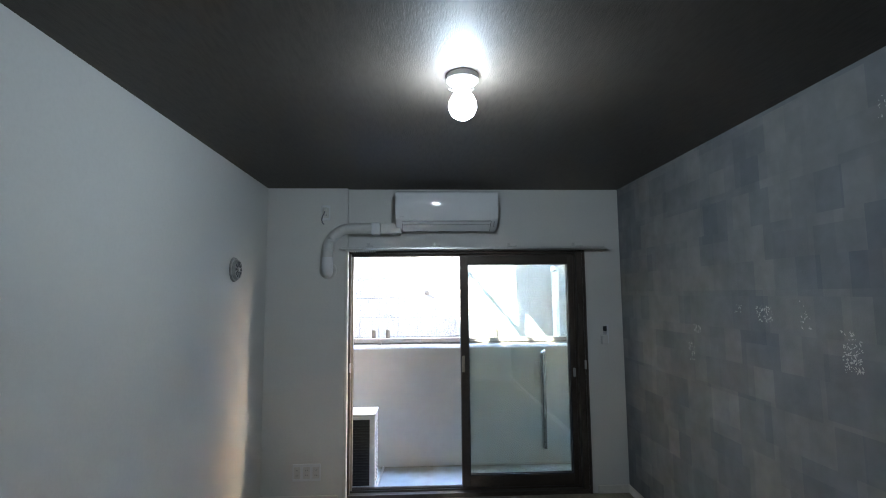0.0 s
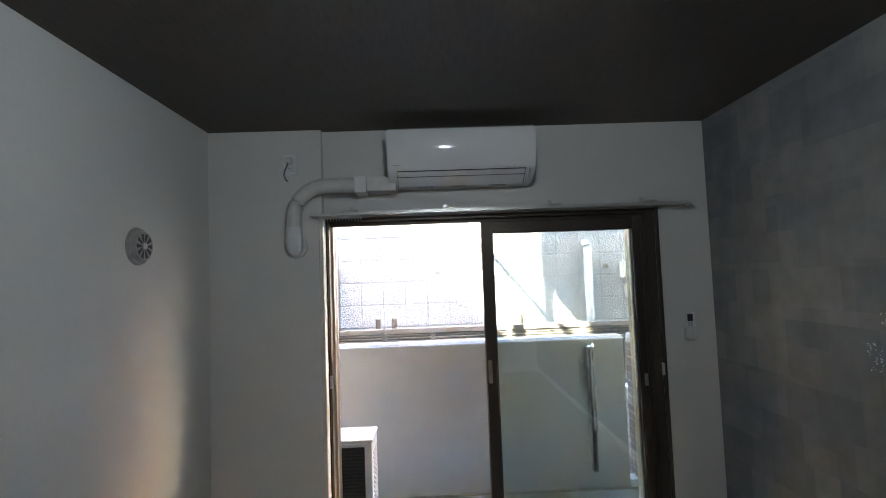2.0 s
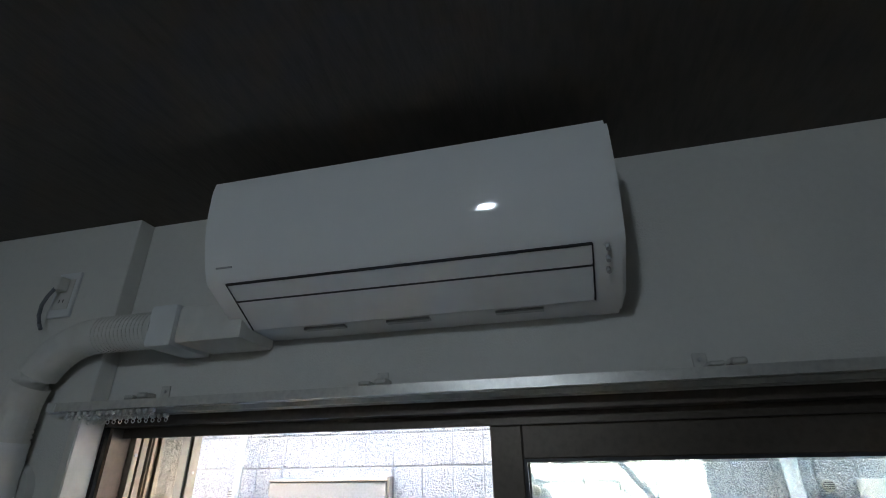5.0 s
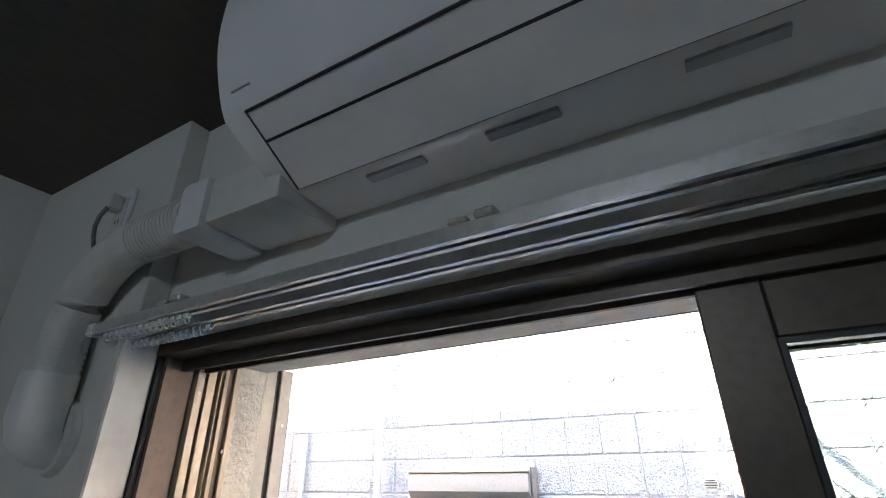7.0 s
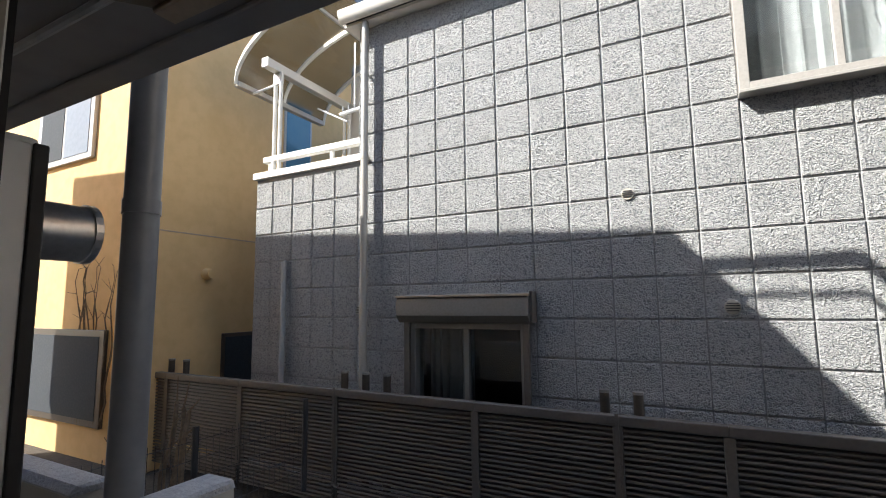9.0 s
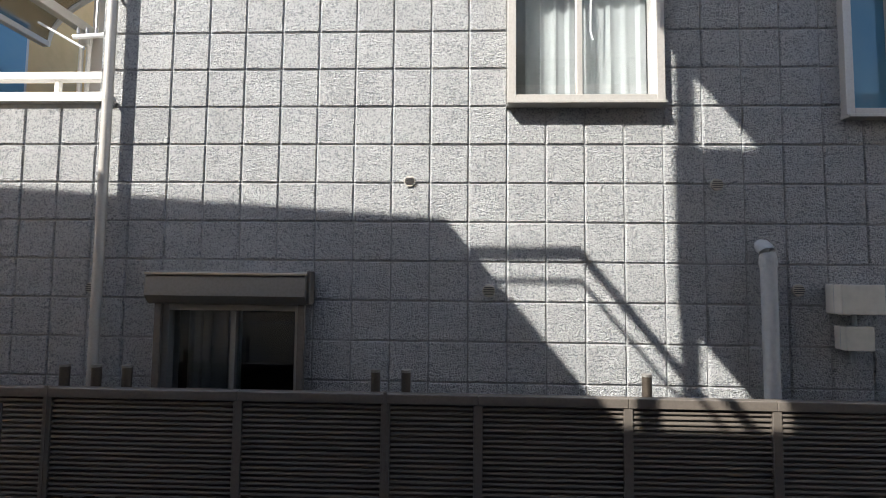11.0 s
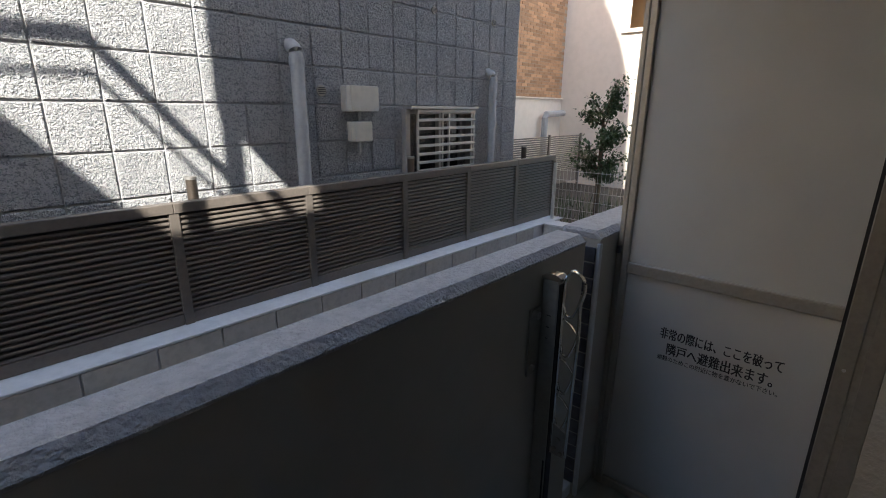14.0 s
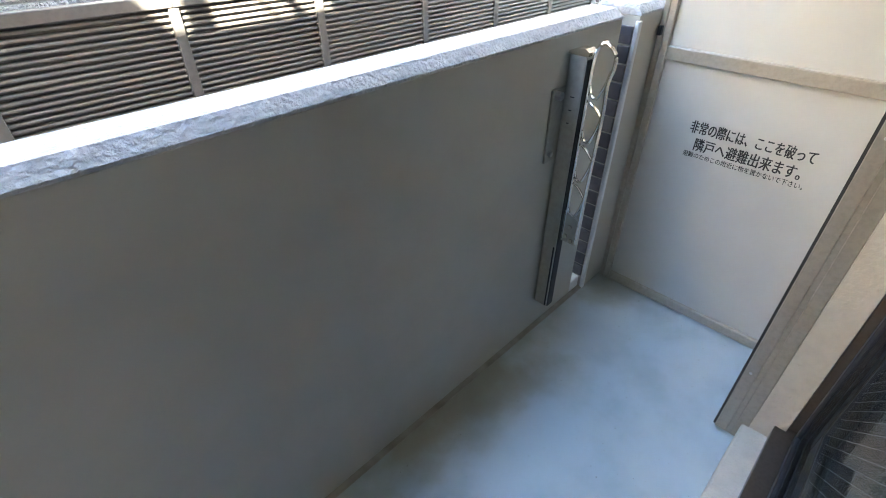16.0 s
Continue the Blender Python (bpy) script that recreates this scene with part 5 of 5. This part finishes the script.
part("return_coping", box((-2.64, 1.26, -0.143), (-2.48, 3.384, -0.10), 0.008), M_KERBCAP, kerb)
block = to_mesh("block", box((0.006, 0, 0), (0.384, 0.02, 0.188), 0.005), M_BLOCK)
for k in range(6, 20):
    shared("block", block, kerb, (-2.345 + k * 0.39, 3.386, -0.1415))
return_block = to_mesh("block", box((0, 0.006, 0), (0.018, 0.384, 0.188), 0.005), M_BLOCK)
for k in range(5):
    shared("block", return_block, kerb, (5.6835, 2.99 - k * 0.39, -0.1415))


def mesh_fence(name, x, y0, y1, top, mat, label):
    m = thing(name, label, "wire fence", "wire mesh fences")
    n = max(2, round((y1 - y0) / 1.0) + 1)
    for k in range(n):
        y = y0 + (y1 - y0) * k / (n - 1)
        part("post", tube(((x, y, 0.1), (x, y, top + 0.06)), 0.022, 10), mat, m)
    y = y0
    while y < y1:
        part("upright_wire", tube(((x - 0.02, y, 0.14), (x - 0.02, y, top)), 0.0022, 4), mat, m)
        y += 0.05
    z = 0.14
    while z <= top + 0.01:
        part("cross_wire", tube(((x - 0.024, y0, z), (x - 0.024, y1, z)), 0.0025, 4), mat, m)
        z += 0.12


mesh_fence("mesh_fence", 5.87, 1.3, 3.38, 0.76, M_ALU, "silver wire mesh fence on the low wall")
mesh_fence("mesh_fence", -2.66, 1.3, 3.3, 0.78, M_DARKPLASTIC, "dark green wire mesh fence on the low wall")
far = thing("far_fence", "dark slatted fence beyond the grey house", "fence")
part("panel", box((6.3, 5.2, 0.0), (10.2, 5.24, 0.25)), M_FENCE, far)
for k in range(18):
    part("slat", box((6.3, 5.2, 0.26 + k * 0.04), (10.2, 5.23, 0.285 + k * 0.04)), M_FENCE, far)
for x in (6.3, 7.5, 8.8, 10.1):
    part("post", box((x, 5.17, -0.2), (x + 0.06, 5.199, 1.0)), M_FENCE, far)

# ---- ochre house ----
ochre = thing("ochre_house", "ochre rendered house with dark low window", "house")
part("wall", box((-14, 3.45, -0.2), (-5.2, 12, 7.5)), M_YELLOW, ochre)
part("wall_groove", box((-5.2005, 3.45, 2.515), (-5.195, 12, 2.53)), M_BRICKJOINT, ochre)
low = part("window", box((-5.215, 4.40, 0.55), (-5.17, 5.5, 1.27), 0.004), M_BRONZE, ochre, "dark low window")
# opaque panes on this house carry the dim room as dark colour
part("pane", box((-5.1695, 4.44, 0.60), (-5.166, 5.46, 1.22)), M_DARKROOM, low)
blue = part("window", box((-5.215, 5.36, 3.3), (-5.18, 5.95, 4.85), 0.004), M_SILLPALE, ochre, "narrow side window with sky reflection painted on its pane")
# reflected sky painted as blue on this pane
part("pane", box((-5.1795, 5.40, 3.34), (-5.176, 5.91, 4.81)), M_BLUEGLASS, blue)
hoodv = part("vent_hood", tube(((-5.2, 4.14, 2.03), (-5.08, 4.14, 2.03)), [0.075, 0.06], 16), M_YELLOW, ochre, smooth=True)
part("drain", tube(((-5.45, 3.40, -0.2), (-5.45, 3.40, 7.4)), 0.04, 10), M_PVC, ochre)
hi = part("window", box((-8.1, 3.40, 3.6), (-6.6, 3.4495, 5.2), 0.004), M_SILLPALE, ochre, "pale framed upper window")
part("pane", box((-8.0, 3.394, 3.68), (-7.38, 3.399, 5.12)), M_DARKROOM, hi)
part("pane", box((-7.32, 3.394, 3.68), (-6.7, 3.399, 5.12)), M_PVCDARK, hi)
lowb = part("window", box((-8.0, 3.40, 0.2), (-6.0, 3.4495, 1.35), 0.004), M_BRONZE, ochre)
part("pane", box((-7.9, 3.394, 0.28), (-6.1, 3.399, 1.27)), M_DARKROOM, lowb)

# bare climbing stems by the ochre house
vine = thing("bare_shrub", "bare brown stems beside the mesh fence", "shrub")
rnd = random.Random(3)
for k in range(5):
    bm = bmesh.new()
    x, y = -3.2 - 0.28 * k, 2.6 + 0.12 * rnd.random()
    pts = [(x, y, -0.2)]
    for s in range(6):
        pts.append((pts[-1][0] + rnd.uniform(-0.05, 0.05), pts[-1][1] + rnd.uniform(-0.04, 0.04), pts[-1][2] + 0.17))
    add_tube(bm, pts, [0.035, 0.033, 0.03, 0.026, 0.024, 0.02, 0.016], 7)
    for q in pts[3:]:
        e = (q[0] + rnd.uniform(-0.2, 0.2), q[1] + rnd.uniform(-0.1, 0.1), q[2] + rnd.uniform(0.05, 0.22))
        add_tube(bm, (q, e), [0.009, 0.003], 5)
    part("stem", bm, M_BARK, vine, smooth=True)
bm = bmesh.new()
for k in range(9):
    y0 = -5.5 - rnd.random() * 1.2
    pts = [(y0, 3.41, 0.2)]
    for s in range(12):
        pts.append((pts[-1][0] + rnd.uniform(-0.07, 0.07), 3.41, pts[-1][2] + 0.16))
        if s > 3 and s % 2:
            add_tube(bm, (pts[-1], (pts[-1][0] + rnd.uniform(-0.3, 0.3), 3.40, pts[-1][2] + rnd.uniform(0, 0.2))), [0.005, 0.002], 4)
    add_tube(bm, pts, [0.012] * 6 + [0.008] * 4 + [0.004] * 3, 5)
creeper = thing("creeper", "leafless creeper on ochre wall", "climbing plant")
part("stems", bm, M_BARK, creeper)

# ---- apartment building with tan tiles and white walls ----
flats = thing("apartment_building", "white apartment building with tan tiled stair tower", "apartment building")
BX0, BX1, BYW, WX = 6.4, 10.85, 6.1, 10.85
tiled = part("tiled_wall", box((BX0, BYW + 0.02, 1.73), (BX1, BYW + 5, 12.0)), M_BRICKJOINT, flats, "tan tiled wall")
part("base_wall", box((BX0, BYW, -0.2), (BX1, BYW + 5, 1.70)), M_WHITEWALL, flats)
part("ledge", box((BX0, BYW - 0.04, 1.70), (BX1 - 0.001, BYW + 0.1, 1.729), 0.004), M_WHITEWALL, flats)
fl_holes = [(3.42, 4.74, 3.08, 4.36), (2.05, 3.22, 2.95, 4.08), (3.3, 4.70, 5.80, 7.4)]
bm = bmesh.new()
for a, b, c, d in cells(1.72, BYW + 5, -0.2, 12.0, fl_holes):
    add_box(bm, (WX, a, c), (WX + 0.2, b, d))
bmesh.ops.remove_doubles(bm, verts=bm.verts[:], dist=1e-5)
part("gallery_wall", bm, M_WHITEWALL, flats, "sunlit white gallery wall")
for (a, b, c, d) in fl_holes:
    bm = bmesh.new()
    add_box(bm, (WX + 1.5, a - 0.6, c - 0.6), (WX + 1.6, b + 0.6, d + 0.6))
    add_box(bm, (WX + 0.201, a - 0.6, d + 0.02), (WX + 1.499, b + 0.6, d + 0.12))
    add_box(bm, (WX + 0.201, a - 0.6, c - 0.6), (WX + 1.499, b + 0.6, c - 0.5))
    add_box(bm, (WX + 0.201, a - 0.7, c - 0.5), (WX + 1.499, a - 0.6, d + 0.02))
    add_box(bm, (WX + 0.201, b + 0.6, c - 0.5), (WX + 1.499, b + 0.7, d + 0.02))
    part("gallery", bm, M_GALLERY, flats, "tan painted access gallery")
    for y in (b - 0.25, b - 1.1):
        part("flat_door", box((WX + 1.46, y - 0.28, c - 0.5), (WX + 1.499, y + 0.28, d - 0.25), 0.004), M_DOOR, flats, "maroon flat door")
    part("gallery_lamp", box((WX + 0.6, (a + b) / 2 - 0.35, d - 0.02), (WX + 0.68, (a + b) / 2 + 0.35, d + 0.019), 0.006), M_PLASTIC, flats)
part("gallery_cap", box((WX - 0.04, 3.36, 3.0), (WX + 0.24, 4.80, 3.079), 0.004), M_WHITEWALL, flats)
part("gallery_pillar", box((WX - 0.10, 3.26, 2.9), (WX - 0.001, 3.41, 4.42), 0.006), M_WHITEWALL, flats)
part("pillar_cap", box((WX - 0.13, 3.22, 4.42), (WX - 0.001, 3.46, 4.50), 0.006), M_WHITEWALL, flats)
part("screen_board", box((WX + 0.05, 2.10, 2.95), (WX + 0.09, 3.18, 3.86)), M_UTIL, flats, "cream balcony screen board")
part("screen_rail", box((WX + 0.03, 2.06, 3.861), (WX + 0.11, 3.21, 3.90), 0.003), M_ALU, flats)
part("drain", tube(((WX - 0.08, 3.25, -0.2), (WX - 0.08, 3.25, 4.6)), 0.07, 10), M_PLASTIC, flats)
part("service_pipe", tube([(9.9, BYW - 0.15, -0.2), (9.9, BYW - 0.15, 1.3), (9.95, BYW - 0.15, 1.37), (10.7, BYW - 0.15, 1.4)], 0.07, 10), M_PVC, flats, smooth=True)

# tree behind the mesh fence
tree = thing("tree", "small evergreen tree with glossy leaves behind mesh fence", "tree")
rnd = random.Random(11)
bm = bmesh.new()
tx, ty = 7.15, 3.36
trunk = [(tx, ty, -0.2), (tx + 0.03, ty + 0.02, 0.4), (tx - 0.02, ty, 0.9), (tx + 0.02, ty + 0.03, 1.4)]
add_tube(bm, trunk, [0.05, 0.042, 0.032, 0.018], 8)
tips = []
for k in range(34):
    z = rnd.uniform(0.35, 1.5)
    a = rnd.uniform(0, 6.28)
    r = rnd.uniform(0.15, 0.42) * (1.15 - 0.35 * z / 1.6)
    e = (tx + r * math.cos(a), ty + r * math.sin(a), z + rnd.uniform(0.08, 0.4))
    add_tube(bm, ((tx, ty, z), e), [0.011, 0.004], 5)
    tips.append(((tx, ty, z), e))
part("trunk", bm, M_BARK, tree, smooth=True)
bm = bmesh.new()
for (p, e) in tips:
    for _ in range(100):
        u = rnd.uniform(0.35, 1.12)
        c = Vector(p).lerp(Vector(e), u) + Vector([rnd.gauss(0, 0.05) for _ in range(3)])
        d = Vector([rnd.gauss(0, 1) for _ in range(3)]).normalized()
        s = d.cross(Vector((0, 0, 1))).normalized()
        n = d.cross(s) * 0.006
        l, wd = rnd.uniform(0.045, 0.085), rnd.uniform(0.013, 0.023)
        v = [bm.verts.new(q) for q in (c - d * l * 0.5, c + s * wd + n, c + d * l * 0.5, c - s * wd + n)]
        bm.faces.new(v)
part("crown", bm, M_LEAF, tree)
grass = thing("weeds", "low weeds at the foot of the tree", "weeds", kind="stuff")
bm = bmesh.new()
for k in range(700):
    x, y = rnd.uniform(6.25, 9.0), rnd.uniform(1.5, 4.8)
    h, a = rnd.uniform(0.06, 0.28), rnd.uniform(0, 6.28)
    q = (rnd.uniform(-0.08, 0.08), rnd.uniform(-0.08, 0.08))
    bm.faces.new([bm.verts.new(v) for v in ((x - 0.008 * math.cos(a), y - 0.008 * math.sin(a), -0.2), (x + 0.008 * math.cos(a), y + 0.008 * math.sin(a), -0.2), (x + q[0], y + q[1], -0.2 + h))])
part("blades", bm, M_LEAF, grass)

# ---- the rest of our own building: unseen upper parts, shaped to shade the house opposite ----
own = thing("own_building", "cream rendered apartment block, unseen upper parts shaped to cast shadows", "apartment building")
EDGE = 1.2
DROP = (HY - EDGE) * SUN_Z


def cast_x(x):
    return x - (HY - EDGE) * SUN_X


def cast_z(z):
    return z + DROP


part("upper_floor", box((XL - 0.1, BACK - 0.1, CEIL + 0.07), (XR + 0.1, 0.18, CEIL + 0.1)), M_PLASTER, own)
# unseen wall, added to keep skylight off the left end of the fence
part("wing_wall", box((-9.0, 0.265, -0.2), (-3.6, 1.5, 2.599)), M_PLASTER, own)
part("main_block", box((-7.0, BACK - 3.0, 2.56), (9.0, 0.18, 4.74)), M_PLASTER, own)
part("side_block", box((-7.0, BACK - 3.0, -0.2), (XL - 0.101, 0.18, 2.559)), M_PLASTER, own)
part("side_block", box((XR + 0.101, BACK - 3.0, -0.2), (9.0, 0.18, 2.559)), M_PLASTER, own)
part("rear_block", box((XL - 0.1, BACK - 3.0, -0.2), (XR + 0.1, BACK - 0.101, 2.4)), M_PLASTER, own)
xa = cast_x(0.17)
part("stepped_wing", prism([(xa, EDGE), (-9.0, EDGE + 0.36), (-9.0, -7.0), (xa, -7.0)], "z", 2.6, cast_z(2.17)), M_PLASTER, own)
for z, r in ((cast_z(1.88), 0.028), (cast_z(1.66), 0.013)):
    part("roof_rail", box((xa, EDGE - r, z - r), (cast_x(1.26), EDGE + r, z + r)), M_ALU, own)
    part("roof_rail", box((cast_x(1.26) - r, EDGE - 2.2, z - r), (cast_x(1.26) + r, EDGE + r, z + r)), M_ALU, own)
xt = cast_x(2.0)
part("upper_parapet", box((xt, EDGE - 0.12, cast_z(1.45)), (4.6, EDGE, cast_z(2.74))), M_PARAPET, own)
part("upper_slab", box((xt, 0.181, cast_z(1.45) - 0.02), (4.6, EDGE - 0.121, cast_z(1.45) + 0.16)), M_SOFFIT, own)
# unseen tower masses, added and sized only to block the sun
part("tower_block", prism([(xt, 4.741), (xt, cast_z(3.6)), (3.02, 8.6), (3.4, 4.741)], "y", -7.0, 0.05), M_PLASTER, own)
# outline traced back along the sun from the shadow on the flats
part("gable_wall", prism([(xt, 4.741), (xt, 7.0), (3.02, 10.4), (4.93, 11.85), (5.26, 11.07), (5.73, 9.71), (6.11, 8.45), (6.41, 7.1), (6.5, 4.741)], "y", 0.051, 0.18), M_PLASTER, own)
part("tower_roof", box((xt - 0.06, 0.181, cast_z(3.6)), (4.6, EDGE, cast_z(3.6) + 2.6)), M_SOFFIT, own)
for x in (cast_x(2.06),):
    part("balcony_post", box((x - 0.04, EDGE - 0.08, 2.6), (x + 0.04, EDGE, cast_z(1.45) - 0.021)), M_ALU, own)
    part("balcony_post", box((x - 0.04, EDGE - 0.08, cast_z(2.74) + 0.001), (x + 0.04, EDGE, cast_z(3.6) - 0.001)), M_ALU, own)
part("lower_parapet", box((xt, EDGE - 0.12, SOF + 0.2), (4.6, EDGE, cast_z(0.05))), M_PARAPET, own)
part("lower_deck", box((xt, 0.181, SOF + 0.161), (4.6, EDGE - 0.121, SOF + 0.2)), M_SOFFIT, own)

# ---- siding tiles of the grey house, one by one ----
rnd = random.Random(2)
tile_cache = {}
tiles = []
k0, k1 = math.floor((HX0 - COL0) / COLW), math.ceil((HX1 - COL0) / COLW)
r0, r1 = math.floor((-0.2 - ROW0) / ROWH), math.ceil((HTOP - ROW0) / ROWH)
for k in range(k0, k1):
    for r in range(r0, r1):
        xa_, xb_ = COL0 + k * COLW + 0.005, COL0 + (k + 1) * COLW - 0.005
        za_, zb_ = ROW0 + r * ROWH + 0.005, ROW0 + (r + 1) * ROWH - 0.005
        xa_, xb_ = max(xa_, HX0), min(xb_, HX1)
        top = 3.11 if (xa_ + xb_) / 2 < SPLIT else HTOP - 0.012
        za_, zb_ = max(za_, -0.2), min(zb_, top)
        if xb_ - xa_ < 0.03 or zb_ - za_ < 0.03:
            continue
        for c in cells(xa_, xb_, za_, zb_, [h for h in holes if h[0] < xb_ and h[1] > xa_ and h[2] < zb_ and h[3] > za_]):
            if c[1] - c[0] > 0.012 and c[3] - c[2] > 0.012:
                tiles.append(c)
near = sorted(tiles, key=lambda c: math.hypot((c[0] + c[1]) / 2 - 0.9, ((c[2] + c[3]) / 2 - 2.2) * 1.2))
rest = bmesh.new()


def tile_mesh(w, h):
    key = (round(w, 3), round(h, 3))
    if key not in tile_cache:
        bm = box((0, 0, 0), (w, 0.02, h))
        front = [e for e in bm.edges if all(v.co.y < 0.001 for v in e.verts)]
        bmesh.ops.bevel(bm, geom=front, offset=min(0.009, w * 0.3, h * 0.3), segments=1, affect="EDGES")
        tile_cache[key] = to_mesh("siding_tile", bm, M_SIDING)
    return tile_cache[key]


for i, (a, b, c, d) in enumerate(near):
    if i < 300:
        shared("siding_tile", tile_mesh(b - a, d - c), main_wall, (a, HY + rnd.uniform(-0.0015, 0.0015), c))
    else:
        rest.from_mesh(tile_mesh(b - a, d - c))
        rest.verts.ensure_lookup_table()
        for v in rest.verts[len(rest.verts) - len(tile_mesh(b - a, d - c).vertices):]:
            v.co += Vector((a, HY, c))
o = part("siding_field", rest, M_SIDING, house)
tagged(o, kind="stuff")

# tan tiles of the stair tower
verts, faces = [], []
for r in range(100):
    z = 1.74 + r * 0.066
    if z > 9:
        break
    for k in range(22):
        x = 5.9 + k * 0.225 + (0.1125 if r % 2 else 0)
        if x + 0.215 > BX1:
            continue
        n = len(verts)
        y0, y1 = BYW + 0.010 + rnd.uniform(-0.002, 0.002), BYW + 0.0205
        verts += [(x, y0, z), (x + 0.215, y0, z), (x + 0.215, y0, z + 0.058), (x, y0, z + 0.058), (x, y1, z), (x + 0.215, y1, z), (x + 0.215, y1, z + 0.058), (x, y1, z + 0.058)]
        faces += [(n, n + 1, n + 2, n + 3), (n, n + 4, n + 5, n + 1), (n + 3, n + 2, n + 6, n + 7), (n, n + 3, n + 7, n + 4), (n + 1, n + 5, n + 6, n + 2)]
me = bpy.data.meshes.new("wall_tiles")
me.from_pydata(verts, [], faces)
me.materials.append(M_BRICK)
ob = new("wall_tiles", me)
ob.parent = flats
tagged(ob, kind="stuff")
